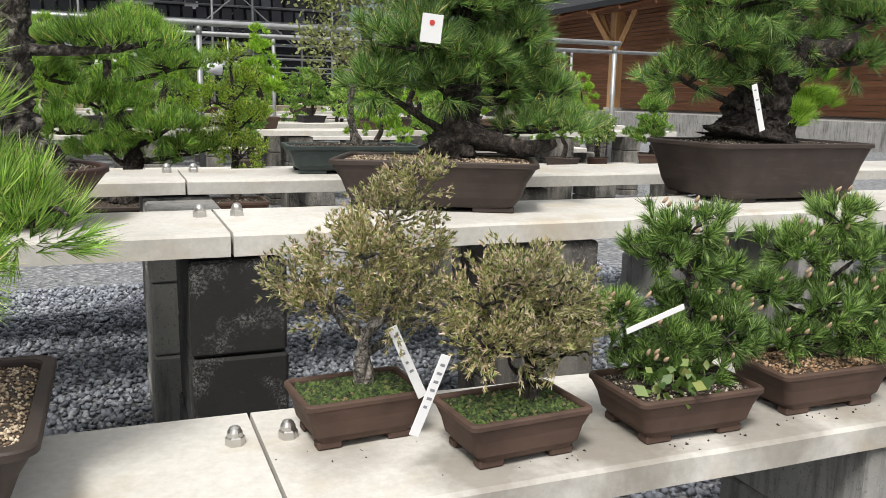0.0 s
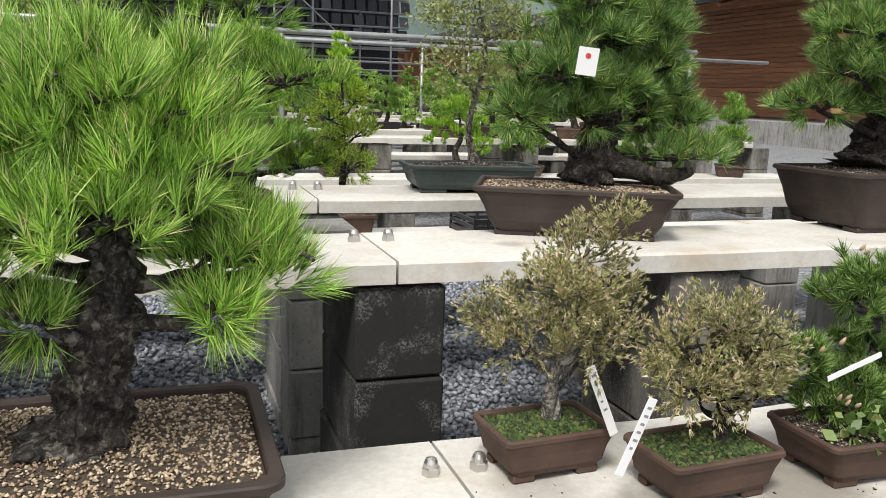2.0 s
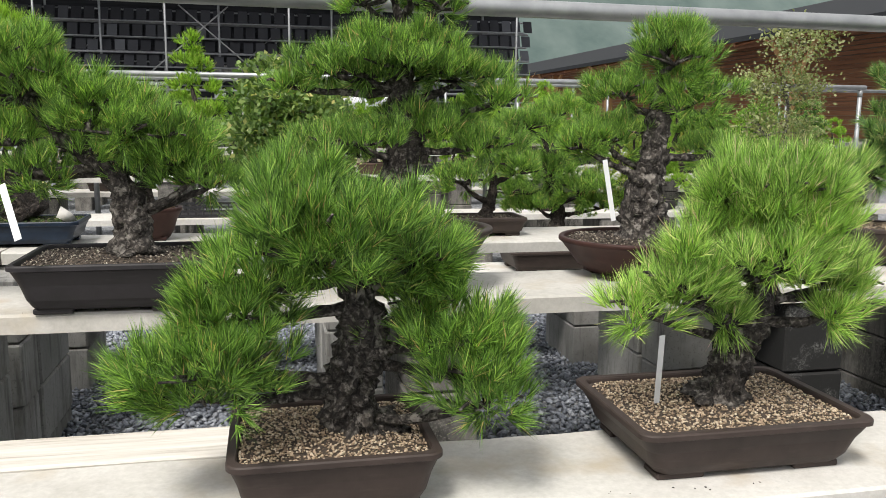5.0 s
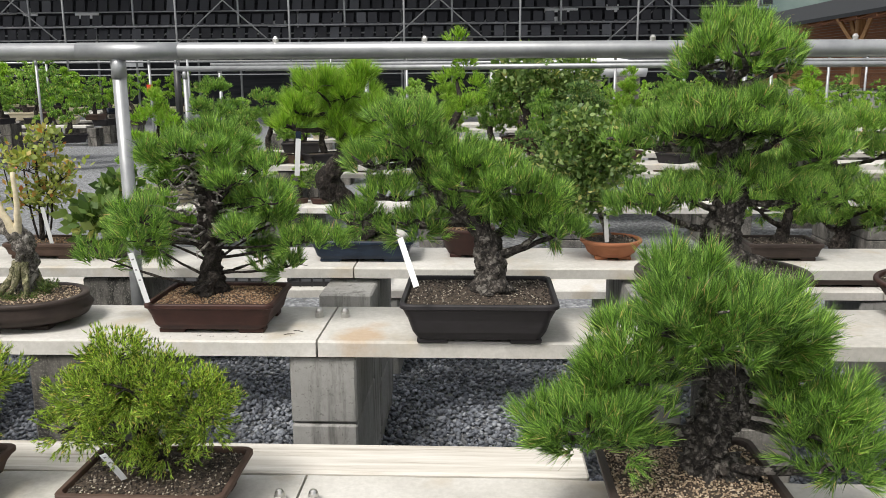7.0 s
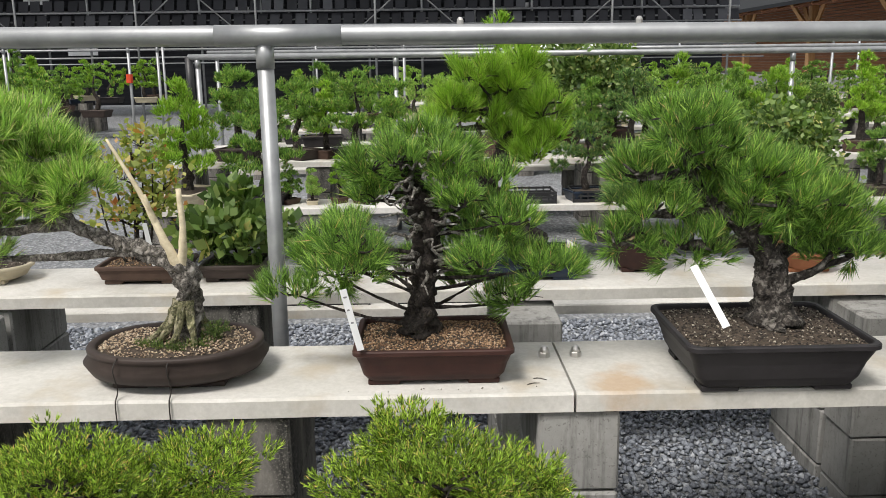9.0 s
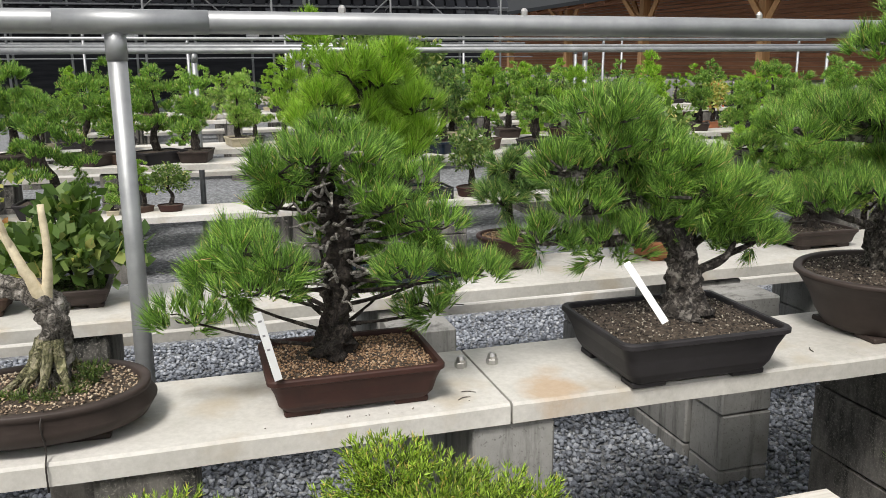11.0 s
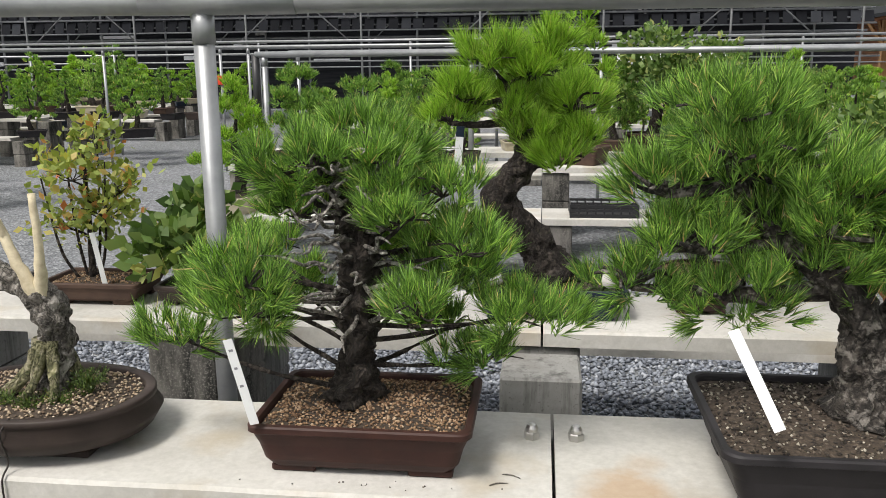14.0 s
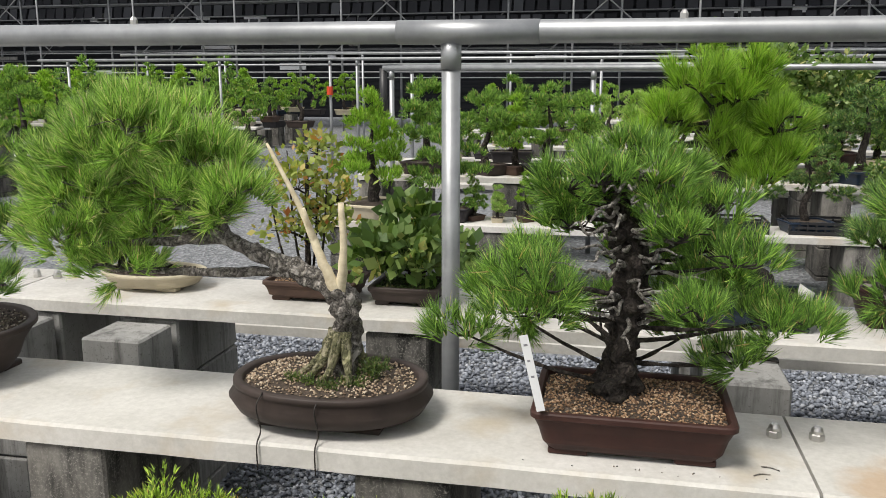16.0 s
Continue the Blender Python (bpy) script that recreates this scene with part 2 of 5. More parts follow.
N_BRIGHT = leafy("bright_pine_needles", [(0, (0.080, 0.149, 0.035)), (0.4, (0.250, 0.424, 0.090)), (0.8, (0.538, 0.826, 0.205)), (0.96, (0.880, 0.880, 0.439)), (1, (0.880, 0.570, 0.606))])
N_GREEN = leafy("green_pine_needles", [(0, (0.043, 0.096, 0.026)), (0.45, (0.145, 0.282, 0.053)), (0.85, (0.347, 0.591, 0.128)), (0.96, (0.589, 0.812, 0.197)), (1, (0.855, 0.517, 0.327))])
N_DARK = leafy("dark_pine_needles", [(0, (0.034, 0.069, 0.026)), (0.5, (0.122, 0.231, 0.076)), (0.9, (0.331, 0.554, 0.164)), (1, (0.880, 0.699, 0.374))])
N_YELLOW = leafy("yellow_green_needles", [(0, (0.081, 0.155, 0.017)), (0.45, (0.263, 0.475, 0.048)), (0.9, (0.466, 0.712, 0.103)), (1, (0.506, 0.498, 0.169))])
N_JUNI = leafy("juniper_sprays", [(0, (0.05, 0.085, 0.014)), (0.3, (0.12, 0.19, 0.03)), (0.9, (0.52, 0.74, 0.11)), (1, (0.85, 0.562, 0.244))])
N_BROWN = leafy("browned_foliage", [(0, (0.083, 0.100, 0.038)), (0.35, (0.260, 0.300, 0.105)), (0.6, (0.46, 0.44, 0.215)), (0.85, (0.569, 0.422, 0.362)), (1, (0.734, 0.587, 0.580))], 0.2)
N_STIFF = leafy("stiff_dark_needles", [(0, (0.021, 0.048, 0.016)), (0.4, (0.120, 0.215, 0.062)), (0.8, (0.33, 0.51, 0.16)), (1, (0.569, 0.712, 0.296))])
N_MOSS = leafy("cushion_moss", [(0, (0.02, 0.035, 0.01)), (0.5, (0.07, 0.12, 0.025)), (0.9, (0.16, 0.24, 0.05)), (1, (0.26, 0.2, 0.09))], 0.2)
LEAF = leafy("green_leaves", [(0, (0.057, 0.109, 0.028)), (0.5, (0.131, 0.225, 0.057)), (0.9, (0.281, 0.379, 0.131)), (1, (0.601, 0.543, 0.225))])
LEAF_MAPLE = leafy("autumn_leaves", [(0, (0.17, 0.23, 0.05)), (0.6, (0.38, 0.45, 0.12)), (0.88, (0.52, 0.42, 0.13)), (1, (0.62, 0.14, 0.08))])
LEAF_SPARSE = leafy("pale_yellow_green_leaves", [(0, (0.16, 0.19, 0.08)), (0.6, (0.32, 0.36, 0.16)), (1, (0.46, 0.46, 0.26))])
BUD = mat("pale_buds", 0.8, 0, (0.42, 0.30, 0.2))
TAG = mat("white_plastic_tag", 0.5, 0, (0.72, 0.73, 0.74))
INK = mat("grey_ink", 0.7, 0, (0.22, 0.22, 0.24))
STAMP = mat("red_stamp", 0.7, 0, (0.5, 0.05, 0.04))
STEEL = mat("galvanised_steel", 0.45, 0.6, (0.62, 0.64, 0.66))
bump(STEEL, noise_tex(STEEL, coords(STEEL), 30), 0.05, 0.002)
paint(STEEL, ramp(STEEL, noise_tex(STEEL, coords(STEEL), 9), [(0.3, (0.25, 0.26, 0.27)), (0.7, (0.39, 0.40, 0.41))]))
NUT = mat("stainless_nut", 0.3, 0.9, (0.55, 0.54, 0.52))
PLANK = mat("weathered_plank", 0.85)
st = node(PLANK, "ShaderNodeMapping", Scale=(1.2, 28, 28))
wire(PLANK, coords(PLANK), st.inputs[0])
g = noise_tex(PLANK, st.outputs[0], 2.0, 8, 0.65)
paint(PLANK, ramp(PLANK, g, [(0.3, (0.30, 0.26, 0.21)), (0.45, (0.54, 0.51, 0.46)), (0.7, (0.70, 0.68, 0.64))]))
bump(PLANK, g, 0.4, 0.003)
CEDAR = mat("cedar_boards", 0.75)
st = node(CEDAR, "ShaderNodeMapping", Scale=(6, 0.6, 10))
wire(CEDAR, coords(CEDAR), st.inputs[0])
rnd = CEDAR.node_tree.nodes.new("ShaderNodeObjectInfo").outputs["Random"]
cc = ramp(CEDAR, noise_tex(CEDAR, st.outputs[0], 2.0), [(0.3, (0.26, 0.115, 0.06)), (0.7, (0.44, 0.21, 0.11))])
paint(CEDAR, mix(CEDAR, 0.5, cc, ramp(CEDAR, rnd, [(0, (0.6, 0.55, 0.55)), (1, (1.3, 1.25, 1.2))]), "MULTIPLY"))
TIMBER = mat("new_timber", 0.7)
st = node(TIMBER, "ShaderNodeMapping", Scale=(8, 8, 0.7))
wire(TIMBER, coords(TIMBER), st.inputs[0])
paint(TIMBER, ramp(TIMBER, noise_tex(TIMBER, st.outputs[0], 2.0), [(0.3, (0.42, 0.22, 0.09)), (0.7, (0.60, 0.36, 0.17))]))
ROOF = mat("dark_metal_roof", 0.9, 0.0, (0.03, 0.032, 0.035))
ROOF.node_tree.nodes["Principled BSDF"].inputs["Specular IOR Level"].default_value = 0.08
NET = mat("black_shade_net", 0.9, 0, (0.012, 0.013, 0.016))
st = node(NET, "ShaderNodeMapping", Scale=(0.5, 1, 7))
wire(NET, coords(NET), st.inputs[0])
paint(NET, ramp(NET, noise_tex(NET, st.outputs[0], 1.5), [(0.35, (0.006, 0.007, 0.01)), (0.75, (0.035, 0.037, 0.045))]))
SLATE = mat("dark_shade_panel", 0.7)
paint(SLATE, ramp(SLATE, SLATE.node_tree.nodes.new("ShaderNodeNewGeometry").outputs["Random Per Island"], [(0, (0.012, 0.013, 0.018)), (0.8, (0.035, 0.037, 0.046)), (1, (0.11, 0.115, 0.13))]))
# the haze of distance is mixed into the hill's base colour
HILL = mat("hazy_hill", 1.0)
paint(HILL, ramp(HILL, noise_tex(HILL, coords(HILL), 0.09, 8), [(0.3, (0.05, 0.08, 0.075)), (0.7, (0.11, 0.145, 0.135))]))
WHITEPAINT = mat("white_panel", 0.6, 0, (0.75, 0.76, 0.78))
WIRE = mat("dark_wire", 0.6, 0.3, (0.03, 0.025, 0.022))
RED = mat("red_tap", 0.4, 0, (0.6, 0.06, 0.02))


# ---- mesh helpers ----
rng = np.random.default_rng(7)


def mesh_ob(name, verts, faces, material, parent=None, smooth=False, label=""):
    me = bpy.data.meshes.new(name)
    me.from_pydata([tuple(v) for v in verts], [], faces)
    me.materials.append(material)
    if smooth:
        me.polygons.foreach_set("use_smooth", [True] * len(me.polygons))
    me.update()
    ob = new(name, me)
    ob.parent = parent
    if label:
        tagged(ob, label)
    return ob


def tri_ob(name, verts, material, parent=None, label="", size=3):
    """Many separate triangles (or quads) from an array of corners."""
    n = len(verts) // size
    me = bpy.data.meshes.new(name)
    me.vertices.add(n * size)
    me.vertices.foreach_set("co", np.asarray(verts, dtype=np.float32).ravel())
    me.loops.add(n * size)
    me.loops.foreach_set("vertex_index", np.arange(n * size, dtype=np.int32))
    me.polygons.add(n)
    me.polygons.foreach_set("loop_start", np.arange(0, n * size, size, dtype=np.int32))
    me.materials.append(material)
    me.update(calc_edges=True)
    ob = new(name, me)
    ob.parent = parent
    if label:
        tagged(ob, label)
    return ob


def part(name, bm, material, parent, label="", smooth=False):
    me = bpy.data.meshes.new(name)
    bm.to_mesh(me)
    bm.free()
    me.materials.append(material)
    if smooth:
        me.polygons.foreach_set("use_smooth", [True] * len(me.polygons))
    ob = new(name, me)
    ob.parent = parent
    if label:
        tagged(ob, label)
    return ob


def bevel_box(sx, sy, sz, bev=0.004, jitter=0.0):
    bm = bmesh.new()
    bmesh.ops.create_cube(bm, size=1)
    for v in bm.verts:
        v.co = Vector((v.co.x * sx, v.co.y * sy, v.co.z * sz))
        if jitter:
            v.co += Vector([random.uniform(-jitter, jitter) for _ in range(3)])
    if bev:
        bmesh.ops.bevel(bm, geom=bm.edges[:] + bm.verts[:], offset=bev, segments=1, affect="EDGES")
    return bm


def box_part(name, x0, x1, y0, y1, z0, z1, material, parent, bev=0.004, label="", jitter=0.0):
    ob = part(name, bevel_box(x1 - x0, y1 - y0, z1 - z0, bev, jitter), material, parent, label)
    ob.location = ((x0 + x1) / 2, (y0 + y1) / 2, (z0 + z1) / 2)
    return ob


def empty(name, loc, rz=0.0):
    ob = new(name)
    ob.empty_display_size = 0.05
    ob.location = loc
    ob.rotation_euler = (0, 0, radians(rz))
    return ob


def smooth_line(pts, n):
    """Catmull-Rom through points with radii: (x, y, z, r)."""
    P = np.asarray(pts, dtype=float)
    P = np.vstack([2 * P[0] - P[1], P, 2 * P[-1] - P[-2]])
    out = []
    segs = len(P) - 3
    for u in np.linspace(0, segs - 1e-6, n):
        i, f = int(u), u - int(u)
        a, b, c, d = P[i:i + 4]
        out.append(0.5 * (2 * b + (c - a) * f + (2 * a - 5 * b + 4 * c - d) * f * f + (3 * b - a - 3 * c + d) * f ** 3))
    return np.array(out)


def tube(pts, n=24, sides=10, gnarl=0.0, freq=30.0, flare=0.0):
    """Tapered limb along points, with a lumpy surface."""
    L = smooth_line(pts, n) if len(pts) > 1 else np.asarray(pts)
    verts, faces = [], []
    for i, (x, y, z, r) in enumerate(L):
        d = L[min(i + 1, len(L) - 1)][:3] - L[max(i - 1, 0)][:3]
        d = Vector(d).normalized()
        u = d.cross(Vector((0.13, 1, 0.05))).normalized()
        w = d.cross(u)
        rr = max(r, 0.0006) * (1 + flare * max(0, 1 - 6 * i / n) ** 2)
        for k in range(sides):
            a = 2 * math.pi * k / sides
            o = u * math.cos(a) + w * math.sin(a)
            p = Vector((x, y, z)) + o * rr
            if gnarl:
                s = noise.noise(p * freq) * gnarl + noise.noise(p * freq * 2.7) * gnarl * 0.5
                ridge = abs(math.sin(a * 2.5 + 3 * noise.noise(p * freq * 0.3))) - 0.5
                p += o * rr * (s + 0.25 * gnarl * ridge)
            verts.append(p)
    m = len(L)
    for i in range(m - 1):
        for k in range(sides):
            k2 = (k + 1) % sides
            faces.append((i * sides + k, i * sides + k2, (i + 1) * sides + k2, (i + 1) * sides + k))
    faces.append(tuple(range(sides))[::-1])
    faces.append(tuple((m - 1) * sides + k for k in range(sides)))
    return verts, faces


def join(chunks):
    V, F = [], []
    for v, f in chunks:
        o = len(V)
        V.extend(v)
        F.extend(tuple(i + o for i in q) for q in f)
    return V, F


def unit(a):
    return a / np.maximum(np.linalg.norm(a, axis=-1, keepdims=True), 1e-9)


def needle_tris(base, dirs, per, length, width, spread, back=0.0):
    """A fan of thin pointed needles about each shoot."""
    k = len(base)
    b = np.repeat(base, per, axis=0)
    d = np.repeat(dirs, per, axis=0)
    r = rng.normal(size=b.shape)
    d2 = unit(d + spread * unit(r) * rng.uniform(0.35, 1.0, (k * per, 1)))
    L = length * rng.uniform(0.6, 1.1, (k * per, 1))
    b = b - d * (rng.uniform(0, 1, (k * per, 1)) * back)
    tip = b + d2 * L
    tip[:, 2] -= 0.05 * L[:, 0]
    side = unit(np.cross(d2, rng.normal(size=b.shape))) * width * 0.5
    return np.stack([b - side, b + side, tip], axis=1).reshape(-1, 3)


def leaf_quads(base, dirs, size):
    k = len(base)
    s = size * rng.uniform(0.6, 1.2, (k, 1))
    d = unit(dirs + 0.9 * rng.normal(size=base.shape))
    w = unit(np.cross(d, rng.normal(size=base.shape)))
    return np.stack([base, base + d * s * 0.5 + w * s * 0.32, base + d * s, base + d * s * 0.5 - w * s * 0.32], axis=1).reshape(-1, 3)


def pad_shoots(r, count, up=0.5, below=0.15):
    """Shoots over a lumpy flattened cloud of foliage with radii r; fewer on its underside."""
    d = unit(rng.normal(size=(count * 2, 3)))
    keep = (d[:, 2] > -0.05) | (rng.uniform(size=count * 2) < below)
    d = d[keep][:count]
    lump = np.array([noise.noise(Vector(v) * 2.3 + Vector((r[0] * 90, r[1] * 70, r[2] * 50))) for v in d])
    rad = (0.74 + 0.6 * lump + 0.22 * rng.uniform(-1, 0.8, len(d)))[:, None]
    pos = d * rad * np.array(r)
    dirs = unit(d / np.array(r) * min(r) + np.array([0, 0, up]))
    return pos, dirs


NEEDLES = {  # material, tufts per square metre, needles a tuft, length, width, spread, way up
    "mid": (N_GREEN, 2300, 17, 0.050, 0.0020, 0.62, 0.75),
    "bright": (N_BRIGHT, 2300, 17, 0.054, 0.0020, 0.62, 0.75),
    "green": (N_GREEN, 2500, 16, 0.043, 0.0020, 0.62, 0.8),
    "dark": (N_DARK, 2000, 22, 0.054, 0.0021, 0.75, 0.35),
    "yellow": (N_YELLOW, 2300, 20, 0.062, 0.0022, 0.5, 0.9),
    "stiff": (N_STIFF, 4600, 17, 0.026, 0.0019, 0.6, 0.6),
    "brown": (N_BROWN, 3300, 18, 0.0105, 0.0030, 1.0, 0.6),
    "juniper": (N_JUNI, 4800, 15, 0.015, 0.0027, 0.8, 0.5),
    "moss": (N_MOSS, 9000, 9, 0.008, 0.0022, 1.0, 0.4),
    "broad": (LEAF, 700, 1, 0.06, 0.0, 0.0, 0.4),
    "leaf": (LEAF, 2600, 1, 0.026, 0.0, 0.0, 0.2),
    "maple": (LEAF_MAPLE, 1800, 1, 0.030, 0.0, 0.0, 0.2),
    "sparse": (LEAF_SPARSE, 1500, 1, 0.016, 0.0, 0.0, 0.2),
}
# shoots in a clump, its radius, how far they fan out
CLUMP = {"mid": (10, 0.030, 0.6), "bright": (10, 0.032, 0.55), "green": (10, 0.029, 0.6), "dark": (5, 0.011, 0.95), "yellow": (13, 0.034, 0.75),
         "stiff": (8, 0.011, 1.0), "brown": (6, 0.014, 0.7), "juniper": (8, 0.017, 0.7)}


def bursts(pos, dirs, kind):
    """Gathers shoots into small domed clumps that point up and outwards, with gaps between them."""
    if kind not in CLUMP:
        return pos, dirs
    k, spread, fan = CLUMP[kind]
    n = min(len(pos), max(9, len(pos) // k))
    axis = np.repeat(dirs[:n], k, axis=0)
    j = unit(rng.normal(size=(n * k, 3)))
    j = j - 2 * np.minimum(0, (j * axis).sum(axis=1, keepdims=True)) * axis
    p = np.repeat(pos[:n], k, axis=0) + j * spread * rng.uniform(0.35, 1.0, (n * k, 1))
    d = unit(axis + fan * j + np.array([0, 0, 0.2]))
    return p, d


def foliage(parent, c, r, kind, dense=1.0, label=""):
    m, rate, per, ln, wd, spread, up = NEEDLES[kind]
    a, b, h = r
    area = 4 * math.pi * (((a * b) ** 1.6 + (a * h) ** 1.6 + (b * h) ** 1.6) / 3) ** (1 / 1.6)
    pos, dirs = pad_shoots(r, max(14, int(area * rate * dense)), up, 0.6 if ln < 0.03 else 0.2)
    pos, dirs = bursts(pos, dirs, kind)
    if kind in ("leaf", "maple", "sparse", "broad"):
        pos = np.repeat(pos, 4, axis=0) + rng.normal(size=(len(pos) * 4, 3)) * 0.018
        ob = tri_ob("foliage_pad", leaf_quads(pos, np.repeat(dirs, 4, axis=0), ln), m, parent, "", 4)
        tagged(ob, label or "loose green leaves on thin twigs", kind="stuff")
    elif kind in ("juniper", "brown"):
        twig = np.repeat(pos, 3, axis=0) + np.repeat(dirs, 3, axis=0) * (np.tile([0.0, 0.013, 0.028], len(pos))[:, None])
        ob = tri_ob("foliage_pad", needle_tris(twig, np.repeat(dirs, 3, axis=0), per // 2, ln, wd, spread, 0.006), m, parent, label)
    else:
        ob = tri_ob("foliage_pad", needle_tris(pos, dirs, per, ln, wd, spread, 0.022), m, parent, label)
    ob.location = c
    return ob


def superellipse(w, d, n, seg):
    out = []
    if n > 4:  # a rectangle with small rounded corners
        r = 0.085 * min(w, d)
        for k in range(seg):
            c, s = ((1, 1), (-1, 1), (-1, -1), (1, -1))[4 * k // seg]
            a = math.pi / 2 * (4 * k // seg + (k % (seg // 4)) / (seg // 4 - 1))
            out.append((c * (w / 2 - r) + r * math.cos(a), s * (d / 2 - r) + r * math.sin(a)))
        return out
    for k in range(seg):
        a = 2 * math.pi * (k + 0.5) / seg
        c, s = math.cos(a), math.sin(a)
        q = (abs(c) ** n + abs(s) ** n) ** (-1 / n)
        out.append((c * q * w / 2, s * q * d / 2))
    return out


def ring_mesh(rings, n, seg=64, cap=True):
    """Loft of rounded outlines: rings of width, depth, height."""
    verts, faces = [], []
    for w, d, z in rings:
        verts += [(x, y, z) for x, y in superellipse(w, d, n, seg)]
    for i in range(len(rings) - 1):
        for k in range(seg):
            k2 = (k + 1) % seg
            faces.append((i * seg + k, i * seg + k2, (i + 1) * seg + k2, (i + 1) * seg + k))
    if cap:
        faces.append(tuple(range(seg))[::-1])
        faces.append(tuple((len(rings) - 1) * seg + k for k in range(seg)))
    return verts, faces


def pot(parent, w, d, h, material, n=9, taper=0.84, rim=0.014, lip=0.012, belly=0.0, grit=GRIT_TAN, grains=1100, mound=0.012, foot=True, seg=64):
    fz = 0.012 if foot else 0.0
    b = taper
    mid = (1 + b) / 2 + belly
    rings = [(w * b * 0.96, d * b * 0.96, fz), (w * b, d * b, fz + 0.006), (w * (b + mid) / 2 + belly * w * 0.3, d * (b + mid) / 2 + belly * d * 0.3, h * 0.3),
             (w * mid, d * mid, h * 0.6), (w * 0.97, d * 0.97, h - lip * 1.25), (w, d, h - lip), (w, d, h - 0.003), (w - 0.005, d - 0.005, h),
             (w - 2 * rim + 0.004, d - 2 * rim + 0.004, h), (w - 2 * rim, d - 2 * rim, h - 0.004), (w - 2 * rim - 0.006, d - 2 * rim - 0.006, h - 0.03)]
    v, f = ring_mesh(rings, n, seg)
    mesh_ob("pot", v, f, material, parent, n < 4)
    if foot:
        for sx in (-1, 1):
            for sy in (-1, 1):
                q = part("pot_foot", bevel_box(w * 0.2, d * 0.16, 0.014, 0.003), material, parent)
                k = 0.37 if n > 4 else 0.27
                q.location = (sx * w * b * k, sy * d * b * k, 0.0072)
    sw, sd, sz = w - 2 * rim - 0.004, d - 2 * rim - 0.004, h - 0.012
    sv, sf = [(0, 0, sz + mound)], []
    seg = min(seg, 40)
    for j, q in enumerate((0.35, 0.7, 0.9, 1.0)):
        for x, y in superellipse(sw * q, sd * q, n, seg):
            sv.append((x, y, sz + mound * (1 - q * q) + 0.002 * noise.noise(Vector((x, y, w)) * 60)))
    for k in range(seg):
        sf.append((0, 1 + k, 1 + (k + 1) % seg))
    for j in range(3):
        for k in range(seg):
            a, c = 1 + j * seg, 1 + (j + 1) * seg
            sf.append((a + k, c + k, c + (k + 1) % seg, a + (k + 1) % seg))
    mesh_ob("soil", sv, sf, SOIL, parent, True)
    if grains:
        grains = int(grains * 1.6)
        u = rng.uniform(-1, 1, (grains * 2, 2))
        u = u[(abs(u[:, 0]) ** n + abs(u[:, 1]) ** n) < 0.97][:grains]
        q = np.maximum(abs(u[:, 0]), abs(u[:, 1]))
        P = np.stack([u[:, 0] * sw / 2, u[:, 1] * sd / 2, sz + mound * (1 - q * q) + 0.0015], axis=1)
        tri_ob("soil_grit", stones(P, 0.0034 if grit is not GRIT_MOSS else 0.006), grit, parent)


OCT = np.array([[1, 0, 0], [0, 1, 0], [-1, 0, 0], [0, -1, 0], [0, 0, 1], [0, 0, -1]], dtype=float)
OCTF = np.array([[0, 1, 4], [1, 2, 4], [2, 3, 4], [3, 0, 4], [1, 0, 5], [2, 1, 5], [3, 2, 5], [0, 3, 5]])


def stones(P, size, flat=0.65):
    """Small angular stones as shared-corner solids written out face by face."""
    k = len(P)
    s = size * rng.uniform(0.55, 1.35, (k, 1, 1))
    v = OCT[None] * np.array([1, 0.75, flat]) + rng.normal(size=(k, 6, 3)) * 0.16
    a = rng.uniform(0, 6.28, k)
    t = rng.normal(size=k) * 0.35
    ca, sa, ct, st_ = np.cos(a), np.sin(a), np.cos(t), np.sin(t)
    x, y, z = v[..., 0], v[..., 1], v[..., 2]
    y, z = y * ct[:, None] - z * st_[:, None], y * st_[:, None] + z * ct[:, None]
    x, y = x * ca[:, None] - y * sa[:, None], x * sa[:, None] + y * ca[:, None]
    v = np.stack([x, y, z], axis=2) * s + P[:, None, :]
    return v, OCTF


def solid_ob(name, vf, material, parent=None):
    v, f = vf
    k, nv = v.shape[0], v.shape[1]
    idx = (f[None] + (np.arange(k) * nv)[:, None, None]).reshape(-1)
    me = bpy.data.meshes.new(name)
    me.vertices.add(k * nv)
    me.vertices.foreach_set("co", v.astype(np.float32).ravel())
    me.loops.add(len(idx))
    me.loops.foreach_set("vertex_index", idx.astype(np.int32))
    me.polygons.add(len(idx) // 3)
    me.polygons.foreach_set("loop_start", np.arange(0, len(idx), 3, dtype=np.int32))
    me.materials.append(material)
    me.update(calc_edges=True)
    ob = new(name, me)
    ob.parent = parent
    return ob


_tri_plain = tri_ob


def tri_ob(name, verts, material, parent=None, label="", size=3):
    if isinstance(verts, tuple):
        return solid_ob(name, verts, material, parent)
    return _tri_plain(name, verts, material, parent, label, size)


